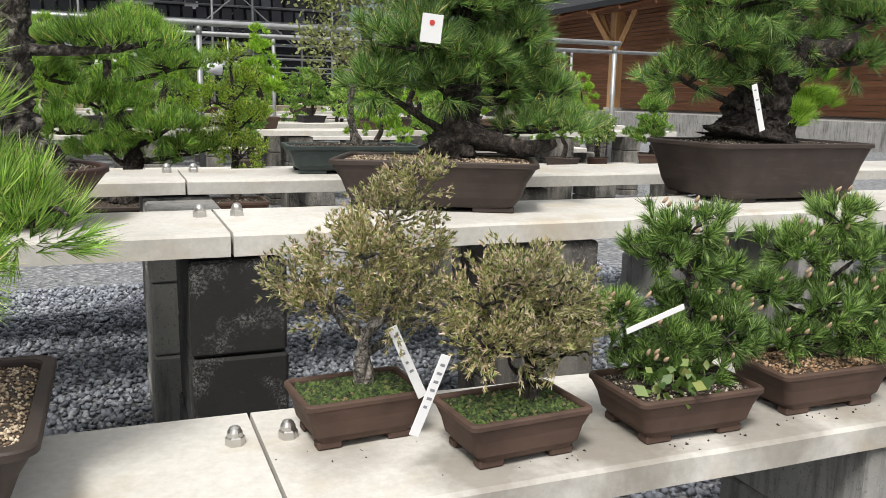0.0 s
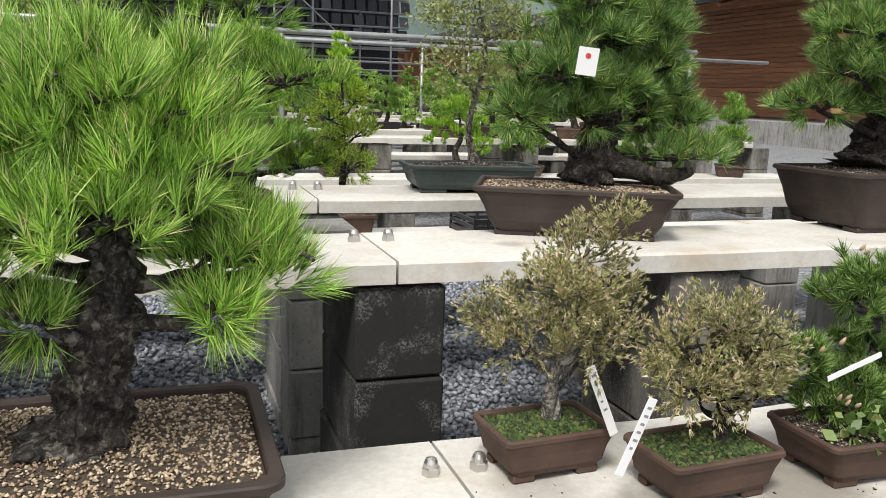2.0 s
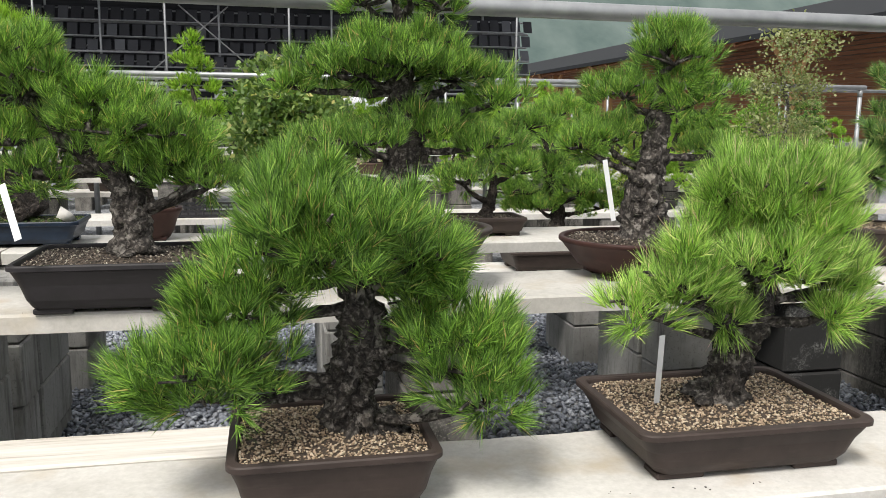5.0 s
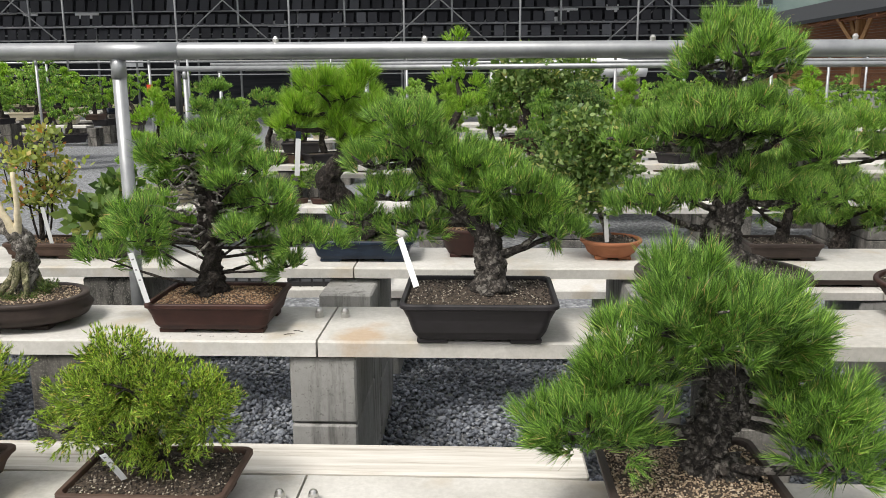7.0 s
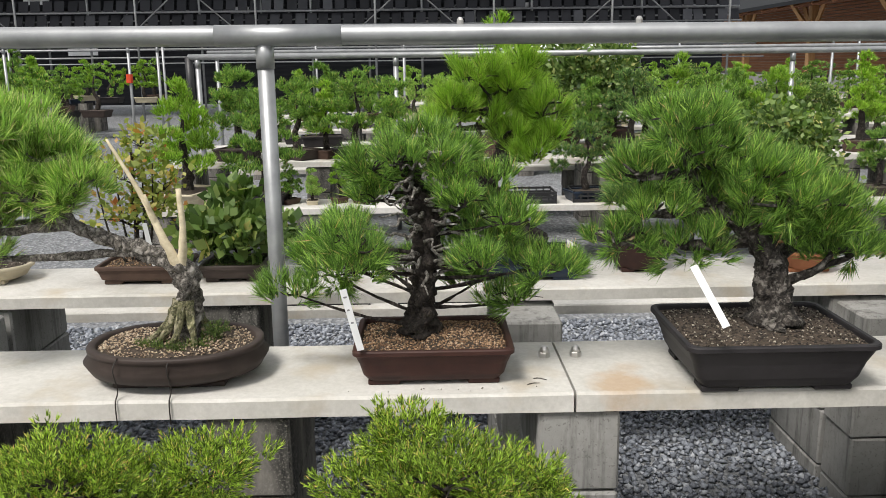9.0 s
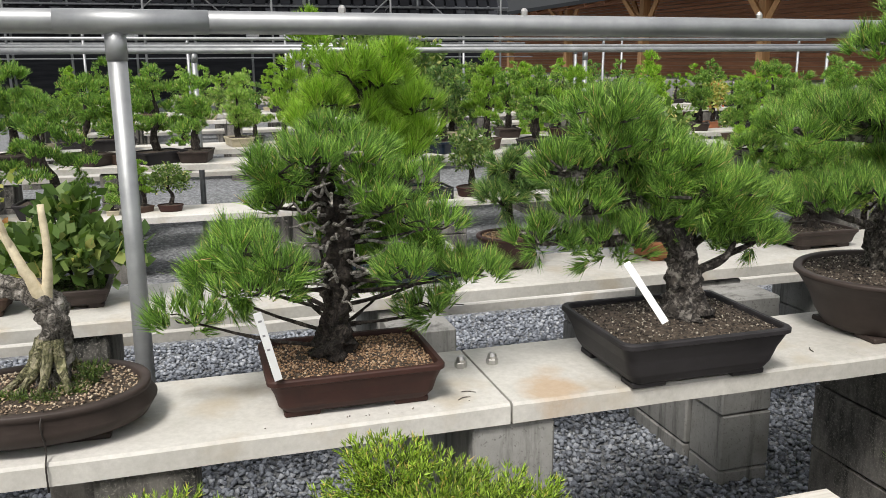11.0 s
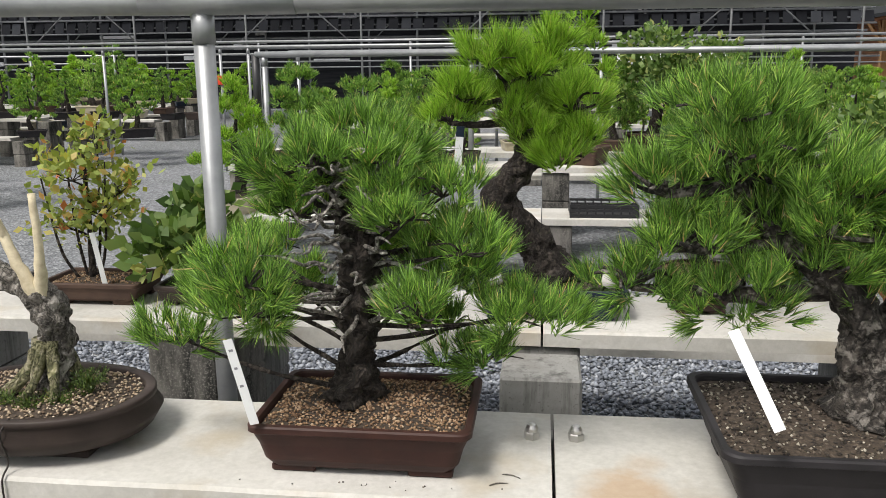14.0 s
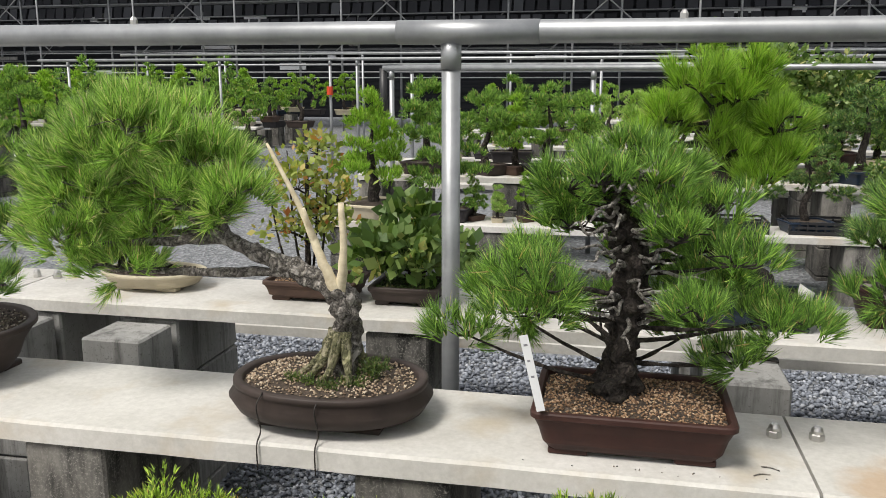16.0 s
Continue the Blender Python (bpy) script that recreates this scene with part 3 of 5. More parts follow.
def tag_part(parent, base, top, width=0.016, lines=5, band=None):
    """A thin plastic plant tag with writing bars, from its foot to its top."""
    a, b = Vector(base), Vector(top)
    d = (b - a)
    L = d.length
    ob = part("plant_tag", bevel_box(width, 0.0012, L, 0.0004), TAG, parent, "white plastic plant tag")
    ob.rotation_mode = "QUATERNION"
    zax = d.normalized()
    xax = Vector((0, 1, 0)).cross(zax).normalized()
    ob.rotation_quaternion = Matrix((xax, zax.cross(xax), zax)).transposed().to_quaternion()
    ob.location = (a + b) / 2
    chunks = []
    for i in range(lines):
        z = L * (0.36 - 0.62 * i / max(1, lines))
        x0, x1 = -width * 0.22, width * random.uniform(0.05, 0.3)
        for y in (-0.0010, 0.0010):
            chunks.append(([(x0, y, z), (x1, y, z), (x1, y, z + 0.004), (x0, y, z + 0.004)], [(0, 1, 2, 3)]))
    if chunks:
        v, f = join(chunks)
        mesh_ob("writing", v, f, INK, ob)
    if band:
        q = part("tag_end", bevel_box(width + 0.001, 0.002, L * 0.16, 0.0004), band, ob, "blue tag end")
        q.location = (0, 0, L * 0.42)
    return ob


def bonsai(name, label, loc, rz, potargs, trunk, pads, kind, depth=0.8, bark_m=None, sides=16, gnarl=0.35, dense=1.0, lean=0.0, branch_r=0.012, grp="", limbs=True, fwd=0.0):
    """A potted tree: trunk rows are (x, z, radius) and pads (x, z, rx, rz), in world metres on the pot's middle plane."""
    th = empty(name, loc, 0)
    tagged(th, label, "bonsai", grp)
    bark_m = bark_m or BARK
    before = set(bpy.data.objects)
    pot(th, **potargs)
    if rz:
        R = Matrix.Rotation(radians(rz), 4, "Z")
        for o in set(bpy.data.objects) - before:
            o.data.transform(Matrix.Translation(o.location))
            o.location = (0, 0, 0)
            o.data.transform(R)
    x0, y0, z0 = loc
    T = [(x - x0, (lean + fwd) * i / len(trunk) + 0.008 * math.sin(i * 2.1), z - z0, 0.82 * r) for i, (x, z, r) in enumerate(trunk)]
    top = potargs["h"] - 0.004
    T[0] = (T[0][0], T[0][1], min(T[0][2], top), T[0][3])
    v, f = tube(T, 10 * len(T), sides + 14, gnarl * 1.15, 42.0, 0.45)
    mesh_ob("trunk", v, f, bark_m, th, True)
    TL = smooth_line(T, 40)
    for i, (x, z, rx, rzz, *deep) in enumerate(pads):
        s = (i * 0.618) % 1.0
        ry = max(0.05, rx * depth)
        y = deep[0] if deep else (s - 0.5) * 0.9 * max(ry, 0.08) + fwd
        c = (x - x0, y, z - z0)
        foliage(th, c, (rx, ry, rzz), kind, dense)
        if not limbs:
            continue
        below = TL[TL[:, 2] < c[2] + 0.01]
        src = below if len(below) else TL[:1]
        j = src[np.argmin(np.linalg.norm(src[:, :3] - np.array([c[0], c[1], c[2] - 0.05]), axis=1))]
        midp = ((j[0] + c[0]) / 2 + random.uniform(-.02, .02), (j[1] + c[1]) / 2 + random.uniform(-.02, .02), (j[2] + c[2]) / 2 - 0.01)
        br = min(branch_r, j[3] * 0.7)
        v, f = tube([(j[0], j[1], j[2], br), (*midp, br * 0.8), (c[0], c[1], c[2] - rzz * 0.2, br * 0.5)], 12, 7, 0.5, 60)
        limb = mesh_ob("branch", v, f, bark_m, th, True)
        for q in range(6):
            a = 2 * math.pi * (q + random.random()) / 6
            e = (c[0] + rx * 0.75 * math.cos(a), c[1] + ry * 0.75 * math.sin(a), c[2] + rzz * random.uniform(-0.1, 0.45))
            m2 = tuple((e[k] + c[k]) / 2 + random.uniform(-.012, .012) for k in range(3))
            v, f = tube([(c[0], c[1], c[2] - rzz * 0.2, br * 0.45), (*m2, br * 0.35), (*e, br * 0.2)], 7, 5, 0.4, 70)
            mesh_ob("twig", v, f, bark_m, limb, True)
    return th


# ---- ground ----
G = 0.05


def plane_ob(name, x0, x1, y0, y1, z, material, n=2):
    xs, ys = np.linspace(x0, x1, n), np.linspace(y0, y1, n)
    v = [(x, y, z) for y in ys for x in xs]
    f = [(j * n + i, j * n + i + 1, (j + 1) * n + i + 1, (j + 1) * n + i) for j in range(n - 1) for i in range(n - 1)]
    return mesh_ob(name, v, f, material)


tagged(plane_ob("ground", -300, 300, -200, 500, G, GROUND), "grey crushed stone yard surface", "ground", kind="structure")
gx, gy = np.meshgrid(np.arange(-3.4, 4.4, 0.022), np.arange(1.95, 4.9, 0.022))
GP = np.stack([gx.ravel(), gy.ravel(), np.full(gx.size, G + 0.006)], axis=1)
GP[:, :2] += rng.uniform(-0.011, 0.011, (len(GP), 2))
GP[:, 2] += rng.uniform(-0.004, 0.007, len(GP))
gravel = solid_ob("gravel", stones(GP, 0.0155, 0.6), STONE)
tagged(gravel, "blue-grey crushed stone gravel under the benches", "gravel", kind="stuff")

# ---- benches of concrete slabs on block piers ----
SLAB_LEN = 2.31


def bolt(parent, x, y, z):
    hexv, hexf = ring_mesh([(0.021, 0.021, 0), (0.021, 0.021, 0.009), (0.019, 0.019, 0.0105)], 2, 6)
    dome = ring_mesh([(0.0175, 0.0175, 0.0100), (0.0165, 0.0165, 0.015), (0.012, 0.012, 0.0195), (0.005, 0.005, 0.0215)], 2, 16)
    v, f = join([(hexv, hexf), dome])
    v = [Vector(q) * 1.4 for q in v]
    ob = mesh_ob("cap_nut", v, f, NUT, parent, False, "stainless cap nut")
    ob.location = (x, y, z)
    ob.rotation_euler = (0, 0, random.uniform(0, 1))


def slab(parent, x0, x1, y0, y1, top, thick, rough=False):
    bm = bmesh.new()
    n = 24
    bot = top - thick
    prof = [(y0, bot + 0.004), (y0, top - 0.006), (y0 + 0.006, top), (y1 - 0.006, top), (y1, top - 0.006), (y1, bot)]
    rows = []
    for i in range(n + 1):
        x = x0 + (x1 - x0) * i / n
        row = []
        for y, z in prof:
            k = 0.0022 * noise.noise(Vector((x * 7, y * 9, z * 9)))
            back = 0.012 * noise.noise(Vector((x * 16, 3, y))) if (rough and y > y1 - 0.01) else 0
            row.append(bm.verts.new((x, y + k + back, z + k * 0.5)))
        rows.append(row)
    m = len(prof)
    for i in range(n):
        for k in range(m):
            bm.faces.new((rows[i][k], rows[i + 1][k], rows[i + 1][(k + 1) % m], rows[i][(k + 1) % m]))
    bm.faces.new(rows[0][::-1])
    bm.faces.new(rows[-1])
    bmesh.ops.recalc_face_normals(bm, faces=bm.faces[:])
    return part("slab", bm, SLAB, parent)


BLOCK_ME = {}


def pier(parent, x, y0, top, width=0.19, depth=0.39, material=None, courses=4):
    """Stacked concrete blocks from under a slab to the ground."""
    z = top
    for k in range(courses):
        h = min(0.2, z - (G - 0.02))
        if h < 0.03:
            break
        key = (round(width, 3), round(depth, 3), round(h, 3), (material or BLOCK).name)
        if key not in BLOCK_ME:
            ob = part("block", bevel_box(width, depth, h - 0.004, 0.006, 0.0015), material or BLOCK, parent)
            BLOCK_ME[key] = ob.data
        else:
            ob = new("block", BLOCK_ME[key])
            ob.parent = parent
        ob.location = (x + random.uniform(-.003, .003), y0 + depth / 2 + random.uniform(-.003, .003), z - h / 2)
        z -= 0.2


def bench(label, y0, y1, top, thick, joints, piers, rough=False, bolts=True, dark=(), cells=0.39, grp="stone benches"):
    th = empty("display_bench", (0, 0, 0))
    tagged(th, label, "bench", grp)
    for a, b in zip(joints, joints[1:]):
        slab(th, a + 0.003, b - 0.003, y0, y1, top, thick, rough)
    if bolts:
        for j in joints[1:-1]:
            for s in (-0.038, 0.042):
                bolt(th, j + s, y0 + (y1 - y0) * 0.67, top - 0.0005)
    for i, x in enumerate(piers):
        pier(th, x, y0 + 0.012, top - thick - 0.002, 0.19, cells, dark[i] if i < len(dark) else None)
    return th


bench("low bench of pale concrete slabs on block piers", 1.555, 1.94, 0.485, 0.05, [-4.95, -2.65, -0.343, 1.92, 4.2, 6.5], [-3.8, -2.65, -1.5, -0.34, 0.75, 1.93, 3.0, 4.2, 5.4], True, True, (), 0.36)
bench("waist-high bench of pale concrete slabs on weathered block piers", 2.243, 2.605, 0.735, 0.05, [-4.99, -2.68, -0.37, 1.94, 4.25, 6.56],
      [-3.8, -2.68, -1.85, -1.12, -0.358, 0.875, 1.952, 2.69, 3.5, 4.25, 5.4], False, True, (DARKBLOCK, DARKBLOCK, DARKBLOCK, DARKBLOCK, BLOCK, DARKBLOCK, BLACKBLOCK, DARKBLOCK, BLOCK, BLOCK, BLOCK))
bench("waist-high bench of concrete slabs with protruding block piers", 3.06, 3.44, 0.757, 0.045, [-4.99, -2.68, -0.39, 1.92, 4.25, 6.56], [-3.5, -2.55, -2.14, -1.35, -0.39, 0.71, 1.9, 3.0, 4.2, 5.4], False, True,
      (BLOCK, BLOCK, BLOCK, DARKBLOCK, BLOCK, BLOCK, BLOCK, DARKBLOCK))
for x in (-2.55, -2.14, -0.39, 0.71, 1.9):  # blocks that stand out in front of the slab
    th = empty("concrete_block", (x, 2.965, 0.0))
    tagged(th, "pale concrete block stack in front of the bench", "block", "loose block stacks")
    pier(th, 0, -0.10, 0.705, 0.19, 0.18)
bench("low rear bench of concrete slabs on block piers", 3.78, 4.18, 0.485, 0.045, [-4.99, -2.68, -0.39, 1.92, 4.25, 6.56], [-3.8, -2.68, -1.5, -0.39, 0.75, 1.92, 3.1, 4.25], False, False)

plank = empty("wooden_plank", (0, 0, 0))
tagged(plank, "weathered grey wooden plank lying behind the low slabs", "plank")
box_part("board", -3.1, 0.36, 1.952, 2.115, 0.447, 0.488, PLANK, plank, 0.006)
for x in (-2.6, -1.4, -0.25, 0.25):
    box_part("bearer", x - 0.05, x + 0.05, 1.96, 2.11, G - 0.02, 0.446, BLOCK, plank, 0.006)

# ---- galvanised shade frames over the benches ----


def cyl(p, q, r, sides=14):
    p, q = Vector(p), Vector(q)
    return tube([(*p, r), (*((p + q) / 2), r), (*q, r)], 3, sides)


def pipe_frame(y, x0, x1, z, legs, r=0.028, r2=0.0235, fall=0.0, label="galvanised steel pipe frame standing between two benches"):
    th = empty("pipe_frame", (0, 0, 0))
    tagged(th, label, "pipe frame", "steel pipe frames")
    v, f = cyl((x0, y - 0.01, z - fall * (x0 + 1)), (x1, y - 0.01, z - fall * (x1 + 1)), r, 18)
    mesh_ob("rail", v, f, STEEL, th, True)
    for x in legs:
        v, f = cyl((x, y, G - 0.02), (x, y, z - 0.02), r2, 16)
        leg = mesh_ob("leg", v, f, STEEL, th, True)
        v, f = cyl((x, y, z - 0.09), (x, y, z - r * 0.7), r2 + 0.0022, 16)
        mesh_ob("clamp", v, f, STEEL, leg, True)
    return th


pf = pipe_frame(2.885, -7.0, 8.5, 1.548, [-4.3, -1.148, 4.6, 7.4], fall=0.004)
v, f = cyl((-1.28, 2.875, 1.549), (-0.93, 2.875, 1.5477), 0.0295, 18)
mesh_ob("sleeve", v, f, STEEL, pf, True)
for x in (-2.0, -0.6, -0.1, 0.65, 1.3):
    v, f = ring_mesh([(0.02, 0.02, 0), (0.02, 0.02, 0.012), (0.01, 0.01, 0.02)], 2, 8)
    q = mesh_ob("spray_nozzle", v, f, NUT, pf)
    q.location = (x, 2.875, 1.574 - 0.004 * (x + 1))
pf = pipe_frame(7.6, -2.67, 6.3, 1.54, [-2.6, -0.95, 2.4, 6.25], 0.024, 0.022)
v, f = cyl((-2.67, 7.6, 1.54), (-2.67, 7.6, 1.0), 0.032)
mesh_ob("valve_pipe", v, f, PLASTIC, pf, True)
pipe_frame(9.9, -3.1, 9.0, 1.61, [-3.0, 0.2, 3.4, 7.0], 0.022, 0.02)
pf = pipe_frame(12.3, -9.5, 9.0, 1.75, [-9, -6.5, -4.8, -4.4, -1, 2, 5, 8.5], 0.022, 0.02)
v, f = ring_mesh([(0.09, 0.09, 0), (0.09, 0.09, 0.12)], 2, 10)
q = mesh_ob("red_valve", v, f, RED, pf)
q.location = (-4.8, 12.27, 1.25)
pipe_frame(14.5, -9.5, 9.0, 1.9, [-9, -7.5, -5, -2.5, 0.5, 3.5, 6.5], 0.022, 0.02)

# ---- more bench rows behind ----
for k, (off, xa, xb) in enumerate(((4.7, -2.7, 6.6), (9.4, -2.9, 8.7), (14.1, -2.9, 8.7), (6.4, -15.2, -6.0), (11.1, -15.2, -6.0), (15.8, -15.2, -6.0))):
    js = list(np.arange(xa, xb + 0.01, 2.31))
    for y0, y1, top in ((1.55, 1.95, 0.485), (2.243, 2.6, 0.735), (3.06, 3.44, 0.757), (3.78, 4.18, 0.485)):
        bench("concrete slab bench in a further row on dark block piers", y0 + off, y1 + off, top, 0.05, js, [x + s for x in js for s in (0.1, 1.15)][:-1], False, False, (DARKBLOCK,) * 40, 0.36, "far stone benches")


# ---- bonsai on the waist-high bench ----
bonsai("bonsai_pine", "spreading black pine in a charcoal rectangular pot with open soil", (0.085, 2.365, 0.735), 0, dict(w=0.435, d=0.35, h=0.12, material=POT_BLACK, grit=GRIT_DARK, taper=0.8),
       [(0.12, 0.86, 0.055), (0.115, 0.95, 0.047), (0.08, 1.05, 0.034), (-0.02, 1.13, 0.025), (-0.09, 1.21, 0.023), (-0.14, 1.29, 0.014)],
       [(-0.12, 1.335, 0.12, 0.06), (-0.03, 1.235, 0.17, 0.07), (-0.21, 1.22, 0.10, 0.06), (-0.25, 1.06, 0.09, 0.055), (-0.09, 1.05, 0.12, 0.055), (0.11, 1.16, 0.15, 0.07),
        (0.23, 1.08, 0.12, 0.065), (-0.17, 1.13, 0.10, 0.05), (0.16, 1.06, 0.11, 0.055), (0.25, 1.03, 0.08, 0.045), (0.03, 1.10, 0.10, 0.05), (-0.02, 1.16, 0.10, 0.05), (0.20, 1.14, 0.12, 0.06), (-0.11, 1.28, 0.12, 0.05), (0.30, 1.02, 0.09, 0.045), (0.06, 1.22, 0.12, 0.05)], "green", 0.75)
tag_part(bpy.data.objects["bonsai_pine"], (-0.163, -0.235, 0.188), (-0.212, -0.15, 0.30), 0.016, 0)
PADS = []  # small tufted pads over a cone, left open in front of the trunk
for i in range(46):
    z = 0.915 + 0.365 * (i / 45) ** 1.15
    reach = 0.045 + 0.27 * min(1.0, (1.315 - z) / 0.36)
    a = i * 2.39996
    x, y = reach * math.cos(a) * (1.0 if i % 3 else 0.7), 0.72 * reach * math.sin(a)
    if not (y < -0.03 and abs(x) < 0.085 and 0.98 < z < 1.22) and not (y < -0.02 and z < 0.985 and abs(x) < 0.27):
        PADS.append((-0.705 + x, z + 0.02 * math.sin(i * 1.7), (0.082 if z < 1.02 else 0.068) + 0.012 * math.sin(i), 0.040, y))
red = bonsai("bonsai_pine", "gnarled black pine in a red-brown rectangular pot with tan grit", (-0.69, 2.42, 0.735), 0, dict(w=0.375, d=0.275, h=0.092, material=POT_RED, grit=GRIT_BROWN, grains=1500, taper=0.84),
             [(-0.72, 0.83, 0.046), (-0.71, 0.90, 0.036), (-0.705, 1.02, 0.037), (-0.70, 1.11, 0.036), (-0.73, 1.18, 0.030), (-0.735, 1.25, 0.016)],
             PADS, "green", 0.85, BARK_DARK, 16, 0.6, 0.9, 0.0, 0.005)
tag_part(red, (-0.165, -0.145, 0.10), (-0.20, -0.15, 0.245), 0.016, 3)
chunks = []
for i in range(40):  # exposed pale twisted twigs round the trunk
    a = i * 2.4
    z = 0.24 + 0.0075 * i
    reach = 0.17 * (1 - 0.5 * i / 40)
    p = (-0.02 + 0.022 * math.cos(a), -0.02, z, 0.004)
    e = (-0.02 + reach * math.cos(a) * random.uniform(0.6, 1.1), -0.06 - 0.09 * abs(math.sin(a)), z + random.uniform(-0.03, 0.05), 0.0012)
    k = [tuple(p[q] + (e[q] - p[q]) * u + random.uniform(-0.013, 0.013) for q in range(3)) for u in (0.3, 0.55, 0.8)]
    chunks.append(tube([p, (*k[0], 0.0037), (*k[1], 0.0031), (*k[2], 0.0023), e], 13, 6, 0.55, 90))
for v, f in chunks:
    mesh_ob("bare_branch", v, f, BARK_GREY, red, True, "pale twisted bare branch")

oval = bonsai("bonsai_pine", "leaning pine with bleached deadwood in a brown oval pot", (-1.31, 2.41, 0.735), 0, dict(w=0.415, d=0.30, h=0.09, material=POT_DARK, n=2.2, taper=0.80, belly=0.15, rim=0.02, grit=GRIT_TAN, grains=900, mound=0.02),
              [(-1.285, 0.83, 0.030), (-1.275, 0.91, 0.033), (-1.275, 0.98, 0.036), (-1.32, 1.025, 0.030), (-1.445, 1.07, 0.022), (-1.54, 1.115, 0.019), (-1.60, 1.17, 0.015), (-1.67, 1.27, 0.009)],
              [(x - 0.04, z - 0.03, 0.95 * rx, rz) for x, z, rx, rz in [(-1.68, 1.37, 0.12, 0.075), (-1.55, 1.30, 0.12, 0.07), (-1.80, 1.26, 0.13, 0.08), (-1.68, 1.25, 0.13, 0.07), (-1.55, 1.21, 0.12, 0.06), (-1.85, 1.13, 0.10, 0.08), (-1.76, 1.07, 0.11, 0.075), (-1.47, 1.23, 0.09, 0.055), (-1.70, 1.15, 0.11, 0.07), (-1.62, 1.36, 0.12, 0.07), (-1.75, 1.33, 0.12, 0.075), (-1.62, 1.25, 0.14, 0.07), (-1.84, 1.20, 0.12, 0.08)]], "bright", 0.85, BARK_PALE, 16, 0.4, 1.25)
v, f = join([tube([(0.03, -0.02, 0.27, 0.015), (0.0, -0.03, 0.34, 0.010), (-0.045, -0.03, 0.45, 0.0065), (-0.11, -0.03, 0.575, 0.003)], 20, 8, 0.3, 50),
             tube([(0.03, -0.02, 0.27, 0.013), (0.045, -0.03, 0.36, 0.008), (0.042, -0.03, 0.46, 0.0065)], 12, 8, 0.3, 50),
             tube([(-0.015, -0.03, 0.375, 0.007), (-0.03, -0.05, 0.45, 0.004)], 6, 6, 0.3, 50)])
mesh_ob("deadwood", v, f, DEADWOOD, oval, True, "cream bleached deadwood branches")
chunks = [tube([(0.03 + 0.02 * math.cos(a), 0.02 * math.sin(a), 0.19, 0.013), (0.025 + 0.04 * math.cos(a), 0.04 * math.sin(a), 0.135, 0.010), (0.015 + 0.085 * math.cos(a), 0.075 * math.sin(a), 0.088, 0.006)], 9, 7, 0.4, 60) for a in (0.3, 1.3, 2.4, 3.4, 4.0, 4.6, 5.3)]
for v, f in chunks:
    mesh_ob("root", v, f, BARK_ROOT, oval, True, "pale surface root")
foliage(oval, (0.10, -0.01, 0.12), (0.04, 0.045, 0.022), "moss", 0.9, "green moss on the roots")
for mx, my, mr in ((0.02, -0.075, 0.034), (-0.06, -0.05, 0.034), (0.075, -0.055, 0.034), (0.09, -0.01, 0.036), (-0.02, -0.065, 0.03), (0.045, -0.05, 0.034)):
    foliage(oval, (mx, my, 0.096), (mr, mr * 0.8, 0.018), "moss", 0.9, "green moss on the roots")
for x in (-0.095, 0.025):
    v, f = tube([(x, -0.135, 0.092, 0.0017), (x - 0.004, -0.158, 0.070, 0.0017), (x, -0.150, 0.02, 0.0017), (x, -0.171, -0.003, 0.0017), (x, -0.1712, -0.055, 0.0017)], 22, 6)
    mesh_ob("tie_wire", v, f, WIRE, oval, True, "dark wire tied over the slab edge")

tall = bonsai("bonsai_pine", "tall tiered black pine in a deep dark round pot", (0.79, 2.43, 0.735), 0, dict(w=0.50, d=0.45, h=0.165, material=POT_DARK, n=2, taper=0.66, rim=0.022, grit=GRIT_DARK),
              [(0.81, 0.89, 0.085), (0.785, 0.99, 0.064), (0.80, 1.14, 0.052), (0.79, 1.27, 0.042), (0.79, 1.44, 0.022)],
              [(0.79, 1.52, 0.17, 0.07), (0.60, 1.31, 0.12, 0.04), (0.78, 1.325, 0.22, 0.035), (0.96, 1.295, 0.15, 0.045), (1.06, 1.24, 0.09, 0.04), (0.66, 1.13, 0.16, 0.035), (0.85, 1.155, 0.20, 0.035), (1.02, 1.12, 0.10, 0.04), (0.58, 1.08, 0.12, 0.035), (0.70, 1.48, 0.10, 0.04), (0.89, 1.475, 0.10, 0.045), (0.80, 1.58, 0.11, 0.055), (0.70, 1.30, 0.14, 0.045), (0.79, 1.37, 0.17, 0.04), (0.84, 1.19, 0.15, 0.035), (0.90, 1.32, 0.11, 0.04), (0.50, 1.27, 0.08, 0.035)], "green", 0.85, BARK, 20, 0.35)
tag_part(tall, (-0.16, -0.20, 0.16), (-0.155, -0.21, 0.25), 0.016, 0)
bowl = bonsai("bonsai_pine", "rounded black pine with a thick trunk in a brown bowl", (1.50, 2.50, 0.735), 0, dict(w=0.445, d=0.42, h=0.115, material=POT_RED, n=2, taper=0.6, belly=0.06, rim=0.016, grit=GRIT_DARK),
              [(1.54, 0.86, 0.085), (1.525, 0.97, 0.066), (1.545, 1.09, 0.05), (1.56, 1.22, 0.036), (1.575, 1.34, 0.02)],
              [(1.57, 1.36, 0.15, 0.09), (1.46, 1.26, 0.13, 0.07), (1.65, 1.25, 0.13, 0.075), (1.42, 1.13, 0.16, 0.065), (1.76, 1.10, 0.12, 0.05), (1.58, 1.42, 0.10, 0.05), (1.33, 1.12, 0.10, 0.045)], "green", 0.85, BARK, 20, 0.4)
tag_part(bowl, (-0.133, -0.15, 0.18), (-0.165, -0.15, 0.346), 0.014, 0)
